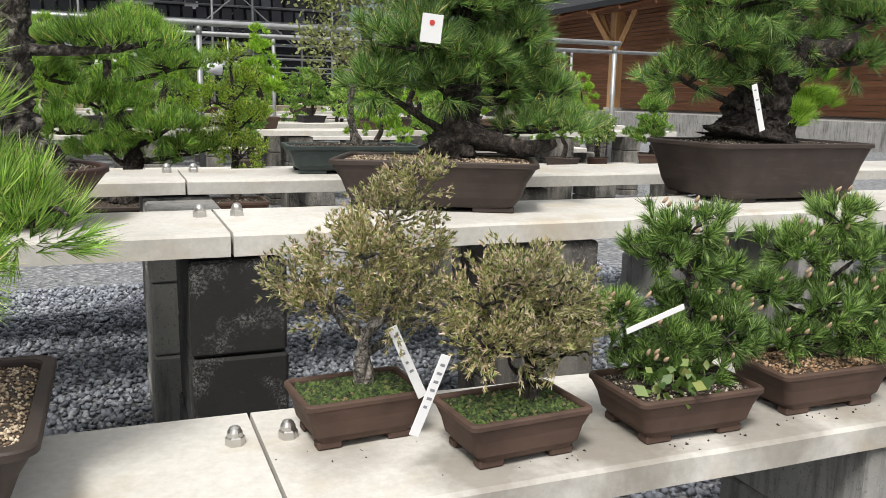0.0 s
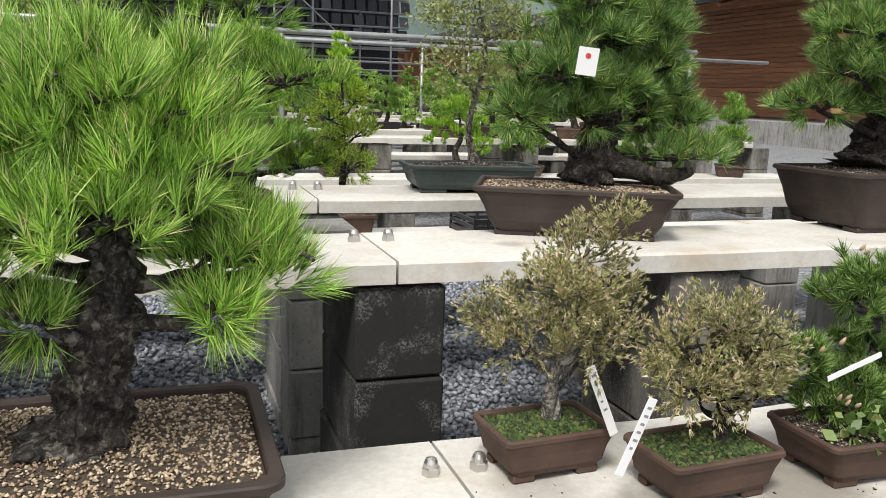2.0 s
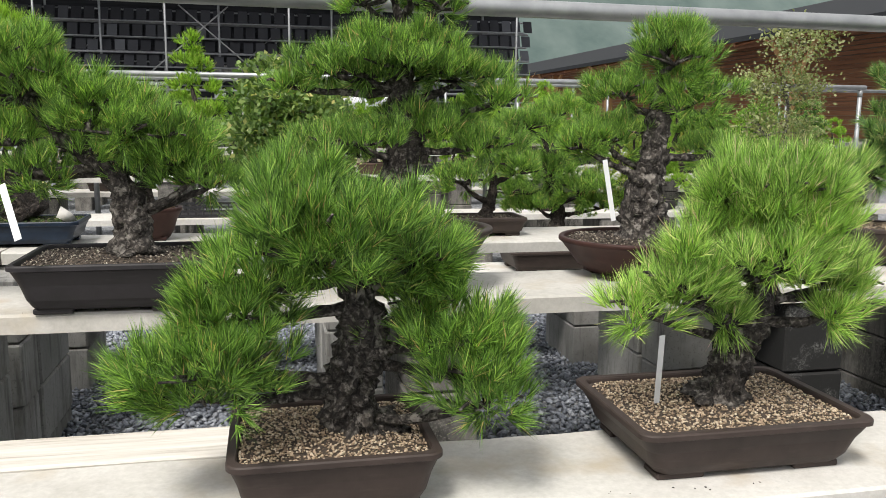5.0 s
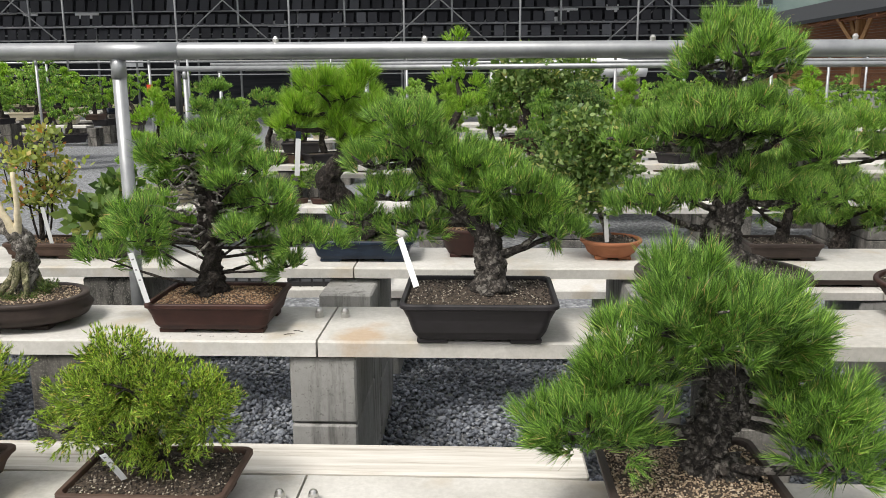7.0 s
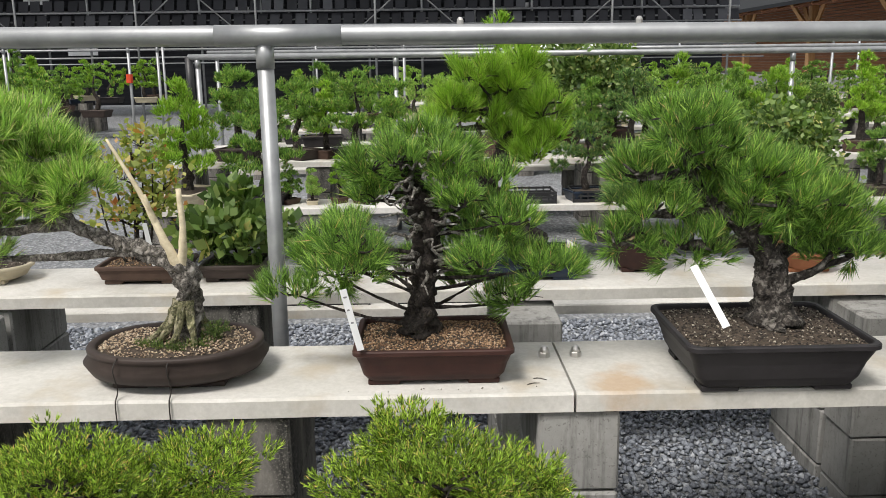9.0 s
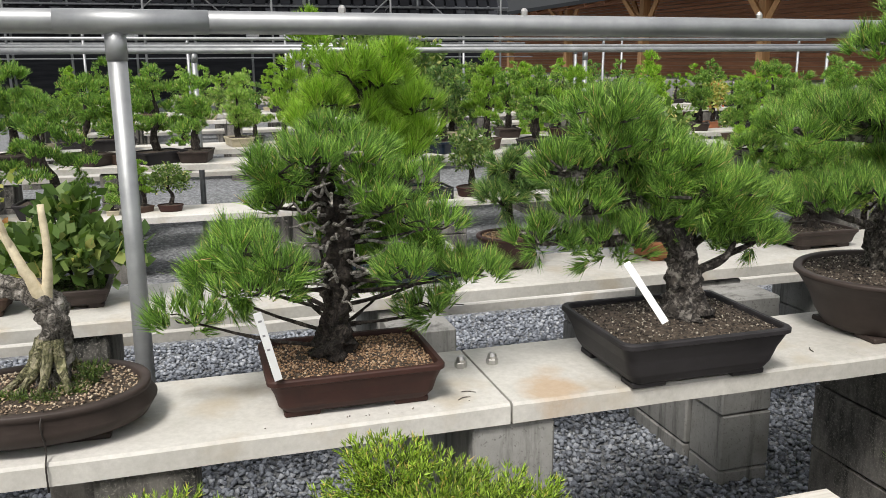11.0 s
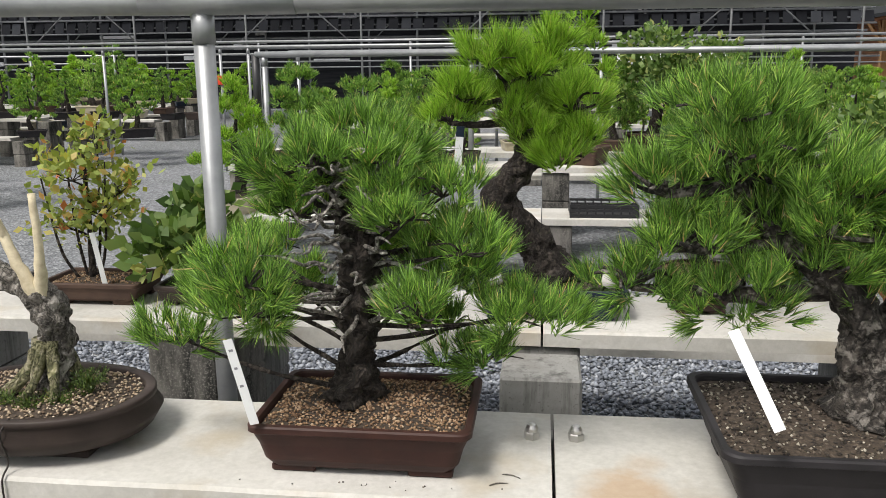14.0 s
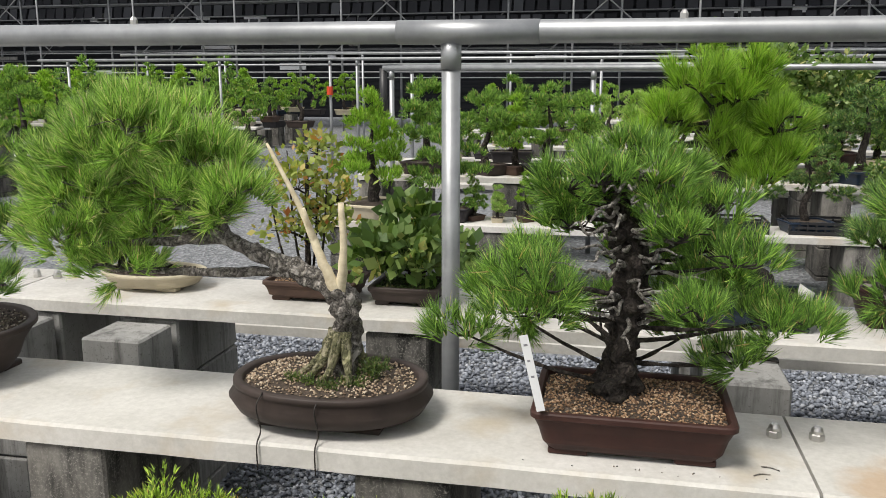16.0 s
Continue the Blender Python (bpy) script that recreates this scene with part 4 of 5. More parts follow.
stamped = bonsai("bonsai_pine", "dense dark pine in a dark brown rectangular pot with tan grit", (2.485, 2.55, 0.735), -25, dict(w=0.50, d=0.29, h=0.122, material=POT_DARK, grit=GRIT_TAN, taper=0.78),
                 [(2.512, 0.871, 0.06), (2.555, 0.978, 0.052), (2.555, 1.075, 0.044), (2.555, 1.171, 0.038), (2.555, 1.321, 0.026), (2.577, 1.450, 0.016)],
                 [(2.405, 1.128, 0.14, 0.075), (2.330, 1.032, 0.09, 0.06), (2.491, 1.032, 0.13, 0.07), (2.673, 1.042, 0.13, 0.065), (2.802, 1.021, 0.08, 0.06), (2.770, 0.935, 0.13, 0.05), (2.512, 1.214, 0.18, 0.06),
                  (2.684, 1.160, 0.10, 0.07), (2.609, 1.321, 0.22, 0.08), (2.577, 1.450, 0.15, 0.06), (2.56, 1.10, 0.13, 0.07), (2.45, 1.08, 0.12, 0.06), (2.62, 1.24, 0.15, 0.07), (2.46, 1.29, 0.14, 0.07), (2.70, 1.09, 0.11, 0.06)], "dark", 0.85, BARK_DARK, 16, 0.5, 1.15)
v, f = tube([(0.03, 0, 0.19, 0.035), (0.13, -0.05, 0.165, 0.028), (0.22, -0.06, 0.145, 0.022), (0.30, -0.06, 0.16, 0.012)], 20, 12, 0.4, 40)
mesh_ob("low_limb", v, f, BARK_DARK, stamped, True)
lab = box_part("paper_label", -0.13, -0.085, -0.232, -0.2305, 0.385, 0.445, TAG, stamped, 0, "white paper label with a red stamp")
lab.rotation_euler = (0.1, 0.1, -0.3)
v, f = ring_mesh([(0.012, 0.012, 0), (0.012, 0.012, 0.001)], 2, 14)
q = mesh_ob("stamp", v, f, STAMP, lab)
q.location, q.rotation_euler = (0.0, -0.0006, 0.012), (radians(90), 0, 0)
big = bonsai("bonsai_pine", "old thick-trunked pine in a wide dark brown rectangular pot", (3.49, 2.54, 0.735), 0, dict(w=0.56, d=0.35, h=0.165, material=POT_DARK, grit=GRIT_DARK, taper=0.8),
             [(3.450, 0.920, 0.10), (3.480, 1.010, 0.09), (3.530, 1.130, 0.08), (3.510, 1.260, 0.07), (3.490, 1.400, 0.05)],
             [(3.290, 1.160, 0.16, 0.08), (3.230, 1.070, 0.14, 0.07), (3.450, 1.090, 0.13, 0.06), (3.650, 1.180, 0.13, 0.08), (3.810, 1.140, 0.12, 0.07), (3.310, 1.270, 0.20, 0.08), (3.580, 1.350, 0.22, 0.09), (3.830, 1.260, 0.14, 0.08), (3.72, 1.33, 0.16, 0.08), (3.42, 1.20, 0.15, 0.07), (3.35, 1.36, 0.18, 0.08)], "dark", 0.85, BARK_DARK, 20, 0.5)
v, f = tube([(0.02, -0.02, 0.36, 0.045), (0.10, -0.04, 0.42, 0.036), (0.19, -0.05, 0.43, 0.028), (0.28, -0.05, 0.47, 0.014)], 20, 12, 0.5, 40)
mesh_ob("heavy_limb", v, f, BARK_DARK, big, True)
tag_part(big, (-0.155, -0.18, 0.20), (-0.195, -0.18, 0.32), 0.018, 3)
bonsai("bonsai_pine", "small tree in a grey-green round pot at the bench end", (4.25, 2.45, 0.735), 0, dict(w=0.3, d=0.3, h=0.1, material=POT_GREEN, n=2, taper=0.7, grit=GRIT_MOSS),
       [(4.25, 0.84, 0.03), (4.28, 1.0, 0.02), (4.24, 1.1, 0.012)], [(4.2, 1.05, 0.1, 0.06), (4.32, 1.12, 0.12, 0.06)], "yellow", 0.8)
bonsai("bonsai_pine", "bright pine in a dark round pot beside the leaning pine", (-2.30, 2.45, 0.735), 0, dict(w=0.42, d=0.40, h=0.13, material=POT_DARK, n=2, taper=0.7, rim=0.02, grit=GRIT_DARK),
       [(-2.3, 0.86, 0.06), (-2.32, 1.0, 0.045), (-2.28, 1.15, 0.03)], [(-2.18, 0.98, 0.12, 0.06), (-2.4, 1.1, 0.15, 0.07), (-2.25, 1.25, 0.16, 0.08), (-2.1, 1.1, 0.09, 0.05)], "green", 0.8)

# ---- bonsai on the low bench ----
p3 = bonsai("bonsai_pine", "bright green pine with a flaky grey trunk in a brown tray", (1.38, 1.805, 0.485), 0, dict(w=0.51, d=0.385, h=0.112, material=POT_DARK, grit=GRIT_TAN, grains=2600, taper=0.8, rim=0.02),
            [(1.385, 0.600, 0.058), (1.405, 0.680, 0.047), (1.425, 0.760, 0.041), (1.440, 0.870, 0.036), (1.482, 0.990, 0.022)],
            [(1.42 + 0.84 * (x - 1.42), z, 0.92 * rx, rz) for x, z, rx, rz in [(1.41, 1.06, 0.145, 0.065), (1.315, 1.04, 0.10, 0.06), (1.495, 1.025, 0.10, 0.065), (1.36, 0.985, 0.13, 0.06), (1.25, 0.935, 0.12, 0.065), (1.18, 0.875, 0.11, 0.06), (1.105, 0.82, 0.10, 0.06), (1.24, 0.835, 0.08, 0.045), (1.57, 0.90, 0.09, 0.05), (1.66, 0.85, 0.095, 0.05), (1.585, 0.805, 0.05, 0.03), (1.335, 0.79, 0.04, 0.025), (1.475, 0.945, 0.10, 0.055), (1.41, 0.925, 0.15, 0.06), (1.31, 0.89, 0.12, 0.05), (1.53, 0.965, 0.12, 0.06), (1.60, 0.855, 0.11, 0.055), (1.44, 1.0, 0.15, 0.06)]], "bright", 0.85, BARK, 20, 0.5, 1.0, fwd=-0.09)
tag_part(p3, (-0.14, -0.005, 0.108), (-0.16, -0.055, 0.27), 0.013, 0)
p4 = bonsai("bonsai_pine", "cascading round-headed black pine with craggy bark in a brown tray", (0.55, 1.775, 0.485), 0, dict(w=0.38, d=0.34, h=0.115, material=POT_DARK, grit=GRIT_TAN, grains=1900, taper=0.82, rim=0.018),
            [(0.60, 0.59, 0.062), (0.585, 0.69, 0.052), (0.61, 0.79, 0.048), (0.58, 0.92, 0.03)],
            [(0.543, 1.009, 0.17, 0.08), (0.42, 0.905, 0.13, 0.075), (0.337, 0.765, 0.15, 0.08), (0.628, 0.935, 0.15, 0.07), (0.769, 0.784, 0.13, 0.10), (0.825, 0.680, 0.11, 0.055), (0.395, 0.725, 0.085, 0.05), (0.713, 0.953, 0.10, 0.07), (0.715, 0.855, 0.09, 0.06), (0.374, 0.840, 0.13, 0.08), (0.515, 0.955, 0.13, 0.06), (0.271, 0.737, 0.10, 0.06), (0.487, 1.056, 0.10, 0.06), (0.55, 0.95, 0.15, 0.065), (0.60, 0.985, 0.14, 0.07), (0.80, 0.73, 0.12, 0.08), (0.30, 0.70, 0.11, 0.07)], "mid", 0.85, BARK, 20, 0.6, 1.0, fwd=-0.09)
j1 = bonsai("bonsai_juniper", "yellow-green juniper bush in a brown rectangular tray", (-0.655, 1.79, 0.485), 0, dict(w=0.38, d=0.26, h=0.085, material=POT_BROWN, grit=GRIT_DARK, grains=1300, taper=0.8),
            [(-0.69, 0.56, 0.018), (-0.69, 0.64, 0.015), (-0.68, 0.73, 0.011), (-0.68, 0.8, 0.006)],
            [(-0.68, 0.79, 0.12, 0.06), (-0.79, 0.74, 0.10, 0.06), (-0.58, 0.76, 0.10, 0.055), (-0.84, 0.665, 0.08, 0.035), (-0.70, 0.68, 0.11, 0.06), (-0.53, 0.71, 0.08, 0.05), (-0.74, 0.835, 0.07, 0.045), (-0.62, 0.63, 0.08, 0.03)], "juniper", 0.9, BARK_DARK)
tag_part(j1, (-0.055, -0.06, 0.09), (-0.085, -0.09, 0.165), 0.016, 3)
bonsai("bonsai_juniper", "yellow-green juniper with brown inner growth in a brown tray", (-1.25, 1.79, 0.485), 0, dict(w=0.38, d=0.26, h=0.085, material=POT_BROWN, grit=GRIT_DARK, taper=0.8),
       [(-1.27, 0.56, 0.02), (-1.26, 0.67, 0.018), (-1.24, 0.77, 0.012)],
       [(-1.30, 0.80, 0.12, 0.06), (-1.39, 0.74, 0.10, 0.065), (-1.22, 0.74, 0.11, 0.07), (-1.10, 0.77, 0.10, 0.06), (-1.35, 0.68, 0.10, 0.045), (-1.11, 0.69, 0.09, 0.045)], "juniper", 0.9, BARK_DARK)
SMALL = dict(material=POT_BROWN, n=9, taper=0.78, rim=0.009, lip=0.009, mound=0.012)
a1 = bonsai("bonsai_spruce", "browning needle bush on mossy soil in a small brown pot", (2.065, 1.80, 0.485), 4, dict(w=0.195, d=0.135, h=0.078, grit=GRIT_MOSS, grains=900, **SMALL),
            [(2.08, 0.57, 0.015), (2.08, 0.63, 0.013), (2.11, 0.68, 0.009), (2.12, 0.76, 0.006), (2.13, 0.84, 0.003)],
            [(2.07, 0.78, 0.09, 0.05), (2.12, 0.825, 0.07, 0.045), (2.155, 0.87, 0.035, 0.035), (2.0, 0.73, 0.06, 0.04), (2.03, 0.69, 0.065, 0.04), (2.12, 0.72, 0.08, 0.05), (2.175, 0.765, 0.045, 0.045), (2.18, 0.68, 0.05, 0.035), (2.14, 0.655, 0.045, 0.03)], "brown", 0.9, BARK_PALE, 10, 0.4, 1.0, 0, 0.006)
tag_part(a1, (0.085, -0.075, 0.075), (0.033, -0.08, 0.19), 0.015, 5)
a2 = bonsai("bonsai_spruce", "browned round bush on mossy soil in a small brown pot", (2.27, 1.665, 0.485), 4, dict(w=0.205, d=0.14, h=0.076, grit=GRIT_MOSS, grains=900, **SMALL),
            [(2.30, 0.56, 0.014), (2.30, 0.62, 0.012), (2.28, 0.7, 0.008), (2.28, 0.74, 0.004)],
            [(2.27, 0.755, 0.07, 0.035), (2.22, 0.72, 0.06, 0.045), (2.33, 0.72, 0.065, 0.04), (2.28, 0.68, 0.09, 0.045), (2.36, 0.675, 0.055, 0.04), (2.21, 0.665, 0.05, 0.035), (2.27, 0.64, 0.075, 0.028), (2.35, 0.635, 0.05, 0.028)], "brown", 0.9, BARK_DARK, 10, 0.4, 1.0, 0, 0.005)
tag_part(a2, (-0.172, -0.045, 0.062), (-0.128, -0.05, 0.175), 0.015, 6)


def buds(th, pads):
    x0, y0, z0 = th.location
    v, f = tube([(0, 0, 0, 0.0024), (0, -0.002, 0.006, 0.0030), (0, -0.003, 0.012, 0.001)], 5, 6)
    me = None
    for i, (x, z, rx, rz) in enumerate(pads):
        for k in range(4):
            a = random.uniform(-2.6, -0.5)
            if me is None:
                ob = mesh_ob("bud", v, f, BUD, th, True, "pale tan candle bud")
                me = ob.data
            else:
                ob = new("bud", me)
                ob.parent = th
                tagged(ob, "pale tan candle bud")
            ob.location = (x - x0 + rx * 0.85 * math.cos(a), rx * 0.78 * math.sin(a), z - z0 + rz * random.uniform(0.45, 1.05) + 0.008)
            ob.rotation_euler = (random.uniform(0.2, 0.6), random.uniform(-0.4, 0.4), 0)


P = [(x - 0.035, z, rx, rz) for x, z, rx, rz in [(2.58, 0.82, 0.07, 0.04), (2.57, 0.775, 0.085, 0.035), (2.63, 0.75, 0.06, 0.04), (2.49, 0.675, 0.055, 0.045), (2.59, 0.64, 0.075, 0.04), (2.67, 0.64, 0.065, 0.045), (2.64, 0.685, 0.08, 0.035), (2.71, 0.63, 0.045, 0.035), (2.56, 0.595, 0.08, 0.028), (2.64, 0.58, 0.07, 0.028)]]
a3 = bonsai("bonsai_pine", "small stiff-needled pine with pale buds in a brown pot", (2.565, 1.665, 0.485), 0, dict(w=0.235, d=0.165, h=0.078, grit=GRIT_DARK, grains=900, **SMALL),
            [(2.58, 0.56, 0.011), (2.58, 0.61, 0.0105), (2.575, 0.71, 0.009), (2.58, 0.8, 0.006)], P, "stiff", 0.9, BARK, 10, 0.3, 1.5, 0, 0.005)
buds(a3, P)
tag_part(a3, (-0.165, -0.095, 0.198), (-0.06, -0.085, 0.225), 0.009, 0)
foliage(a3, (-0.02, -0.045, 0.09), (0.08, 0.025, 0.01), "leaf", 0.5, "small green weeds")
P = [(2.87, 0.82, 0.06, 0.045), (2.83, 0.76, 0.085, 0.045), (2.93, 0.75, 0.075, 0.045), (2.78, 0.69, 0.055, 0.035), (2.88, 0.665, 0.10, 0.045), (3.0, 0.67, 0.075, 0.045), (2.83, 0.605, 0.08, 0.035), (2.96, 0.605, 0.085, 0.035)]
a4 = bonsai("bonsai_pine", "conical stiff-needled pine over fallen red needles in a brown pot", (2.87, 1.685, 0.485), 0, dict(w=0.25, d=0.155, h=0.08, grit=GRIT_BROWN, grains=800, **SMALL),
            [(2.88, 0.56, 0.011), (2.88, 0.61, 0.010), (2.88, 0.70, 0.009), (2.87, 0.8, 0.006)], P, "stiff", 0.9, BARK_DARK, 10, 0.3, 1.5, 0, 0.005)
buds(a4, P)
bonsai("bonsai_pine", "stiff-needled pine in a small brown pot at the row's end", (3.18, 1.69, 0.485), 0, dict(w=0.25, d=0.155, h=0.08, grit=GRIT_BROWN, grains=500, **SMALL),
       [(3.18, 0.56, 0.011), (3.18, 0.70, 0.009), (3.17, 0.8, 0.006)], [(3.18, 0.80, 0.07, 0.045), (3.13, 0.73, 0.085, 0.045), (3.23, 0.73, 0.075, 0.045), (3.18, 0.65, 0.11, 0.045), (3.10, 0.63, 0.05, 0.035)], "stiff", 0.9, BARK_DARK, 10, 0.3, 1.5, 0, 0.005)

# ---- bonsai on the second waist-high bench ----
cb = bonsai("bonsai_pine", "crooked yellow-green pine in a navy glazed rectangular pot", (-0.37, 3.25, 0.757), 0, dict(w=0.40, d=0.24, h=0.085, material=POT_BLUE, grit=GRIT_MOSS, grains=600, taper=0.84, rim=0.012),
            [(-0.35, 0.84, 0.062), (-0.42, 0.95, 0.056), (-0.51, 1.055, 0.052), (-0.45, 1.15, 0.042), (-0.44, 1.22, 0.030), (-0.49, 1.36, 0.010)],
            [(-0.46 + 0.9 * (x + 0.46), z - 0.03, 0.82 * rx, 0.95 * rz) for x, z, rx, rz in [(-0.54, 1.45, 0.12, 0.06), (-0.43, 1.41, 0.12, 0.07), (-0.62, 1.36, 0.10, 0.055), (-0.49, 1.33, 0.12, 0.055), (-0.42, 1.26, 0.11, 0.05), (-0.33, 1.20, 0.09, 0.05), (-0.66, 1.30, 0.09, 0.055), (-0.30, 1.34, 0.10, 0.065), (-0.38, 1.48, 0.10, 0.055), (-0.27, 1.25, 0.08, 0.05)]], "yellow", 0.9, BARK_DARK)
tag_part(cb, (-0.25, -0.05, 0.33), (-0.235, -0.06, 0.50), 0.02, 0, POT_BLUE)
for sx in (0.15, -0.14):
    solid_ob("accent_stone", stones(np.array([[sx, -0.055, 0.095]]), 0.034), SLAB, cb)
mp = bonsai("bonsai_maple", "thin autumn maple clump in a brown tray", (-1.66, 3.27, 0.757), 0, dict(w=0.30, d=0.2, h=0.065, material=POT_BROWN, grit=GRIT_BROWN, grains=500, taper=0.85),
            [(-1.69, 0.82, 0.012), (-1.69, 1.0, 0.009), (-1.68, 1.2, 0.005)], [(-1.70, 1.12, 0.10, 0.08), (-1.63, 1.0, 0.10, 0.08), (-1.74, 0.98, 0.08, 0.07), (-1.66, 1.22, 0.09, 0.06), (-1.58, 1.08, 0.07, 0.06)], "maple", 0.9, BARK_DARK, 8, 0.2, 0.35)
for dx, dy, h in ((-0.05, 0.02, 0.40), (0.02, 0.03, 0.44), (0.06, -0.02, 0.34), (-0.08, -0.02, 0.3)):
    v, f = tube([(-0.03 + dx * 0.4, dy * 0.5, 0.05, 0.005), (-0.03 + dx, dy, h * 0.5, 0.004), (-0.03 + dx * 1.4, dy * 1.5, h + 0.06, 0.002)], 10, 6, 0.2, 40)
    mesh_ob("stem", v, f, BARK_DARK, mp, True)
tag_part(mp, (0.05, -0.08, 0.06), (0.03, -0.09, 0.21), 0.016, 0)
bonsai("potted_shrub", "leafy green seedlings in a dark tray", (-1.36, 3.28, 0.757), 0, dict(w=0.22, d=0.2, h=0.06, material=POT_DARK, grit=GRIT_MOSS, grains=300),
       [(-1.36, 0.81, 0.006), (-1.36, 0.92, 0.004)], [(-1.36, 0.92, 0.14, 0.07), (-1.27, 0.88, 0.11, 0.06), (-1.45, 0.90, 0.09, 0.06), (-1.34, 1.02, 0.08, 0.05)], "broad", 0.8, BARK_DARK, 6, 0.2, 0.9)
bonsai("bonsai_pine", "pine in a shallow cream oval pot", (-2.24, 3.28, 0.757), 0, dict(w=0.36, d=0.24, h=0.06, material=POT_CREAM, n=2.2, taper=0.8, grit=GRIT_DARK, grains=400),
       [(-2.22, 0.81, 0.035), (-2.26, 0.88, 0.02), (-2.28, 0.96, 0.010)], [(-2.32, 1.0, 0.10, 0.05), (-2.22, 1.05, 0.10, 0.05), (-2.40, 1.06, 0.09, 0.05)], "green", 0.8, BARK_DARK)
terra = bonsai("potted_shrub", "leafy grey-twigged shrub in a terracotta bowl", (0.60, 3.27, 0.757), 0, dict(w=0.24, d=0.24, h=0.075, material=POT_TERRA, n=2, taper=0.7, grit=GRIT_DARK, grains=400),
               [(0.59, 0.83, 0.016), (0.55, 0.95, 0.011), (0.50, 1.1, 0.007)], [(0.46, 1.0, 0.14, 0.08), (0.56, 1.1, 0.15, 0.08), (0.42, 1.12, 0.12, 0.08), (0.58, 1.22, 0.13, 0.07), (0.46, 1.26, 0.10, 0.06)], "leaf", 0.9, BARK_PALE, 8, 0.3, 0.8)
tag_part(terra, (-0.03, -0.09, 0.075), (-0.04, -0.10, 0.20), 0.016, 0, POT_BLUE)
bonsai("bonsai_pine", "dark dense pine in a small brown round pot", (0.03, 3.30, 0.757), 0, dict(w=0.23, d=0.22, h=0.115, material=POT_RED, n=2, taper=0.66, grit=GRIT_BROWN, grains=500),
       [(0.04, 0.87, 0.02), (0.03, 0.97, 0.014), (0.04, 1.1, 0.008)], [(-0.02, 1.0, 0.09, 0.06), (0.08, 1.03, 0.09, 0.06), (0.02, 1.1, 0.09, 0.06)], "dark", 0.9, BARK_DARK)
bonsai("potted_shrub", "sparse yellow-green shrub in a slate green rectangular pot", (2.46, 3.27, 0.757), -5, dict(w=0.44, d=0.22, h=0.09, material=POT_GREEN, grit=GRIT_DARK, grains=500, taper=0.84),
       [(2.48, 0.84, 0.018), (2.46, 0.98, 0.013), (2.50, 1.2, 0.009), (2.47, 1.4, 0.004)], [(2.38, 1.15, 0.12, 0.09), (2.58, 1.12, 0.11, 0.09), (2.46, 1.33, 0.15, 0.10), (2.60, 1.30, 0.10, 0.09), (2.35, 1.32, 0.10, 0.08), (2.50, 1.5, 0.16, 0.08)], "sparse", 0.9, BARK_PALE, 8, 0.3, 0.9)
for x, kind, lab in ((1.25, "green", "low spreading pine in a dark tray"), (4.3, "yellow", "small bright pine in a dark tray")):
    bonsai("bonsai_pine", lab, (x, 3.27, 0.757), 0, dict(w=0.28, d=0.2, h=0.07, material=POT_DARK, grit=GRIT_DARK, grains=300),
           [(x, 0.82, 0.03), (x + 0.03, 0.95, 0.02), (x, 1.08, 0.01)], [(x - 0.1, 0.96, 0.12, 0.06), (x + 0.12, 1.0, 0.12, 0.06), (x, 1.1, 0.13, 0.06)], kind, 0.9, BARK_DARK)


bonsai("bonsai_pine", "broad spreading pine in a dark tray on the low rear bench", (1.76, 3.98, 0.485), 0, dict(w=0.46, d=0.3, h=0.10, material=POT_DARK, grit=GRIT_DARK, grains=300),
       [(1.76, 0.58, 0.05), (1.80, 0.75, 0.04), (1.74, 0.95, 0.03), (1.72, 1.12, 0.015)],
       [(1.62, 1.16, 0.17, 0.07), (1.80, 1.22, 0.18, 0.07), (1.96, 1.10, 0.15, 0.06), (1.52, 1.05, 0.14, 0.06), (1.70, 0.95, 0.18, 0.08), (1.90, 0.86, 0.17, 0.08), (2.02, 0.78, 0.14, 0.07), (1.55, 0.86, 0.15, 0.07), (1.72, 0.78, 0.18, 0.06)], "mid", 0.85, BARK_DARK)
bonsai("bonsai_cypress", "upright yellow-green cypress in a brown pot on the low rear bench", (2.18, 3.98, 0.485), 0, dict(w=0.24, d=0.2, h=0.10, material=POT_BROWN, grit=GRIT_DARK, grains=200),
       [(2.18, 0.58, 0.02), (2.18, 0.8, 0.015), (2.17, 1.1, 0.006)],
       [(2.17, 1.13, 0.06, 0.07), (2.22, 1.03, 0.08, 0.06), (2.12, 0.97, 0.08, 0.06), (2.23, 0.90, 0.10, 0.06), (2.10, 0.84, 0.10, 0.06), (2.20, 0.77, 0.11, 0.06), (2.02, 0.92, 0.06, 0.04)], "juniper", 0.9, BARK_DARK, 8, 0.3, 0.6)


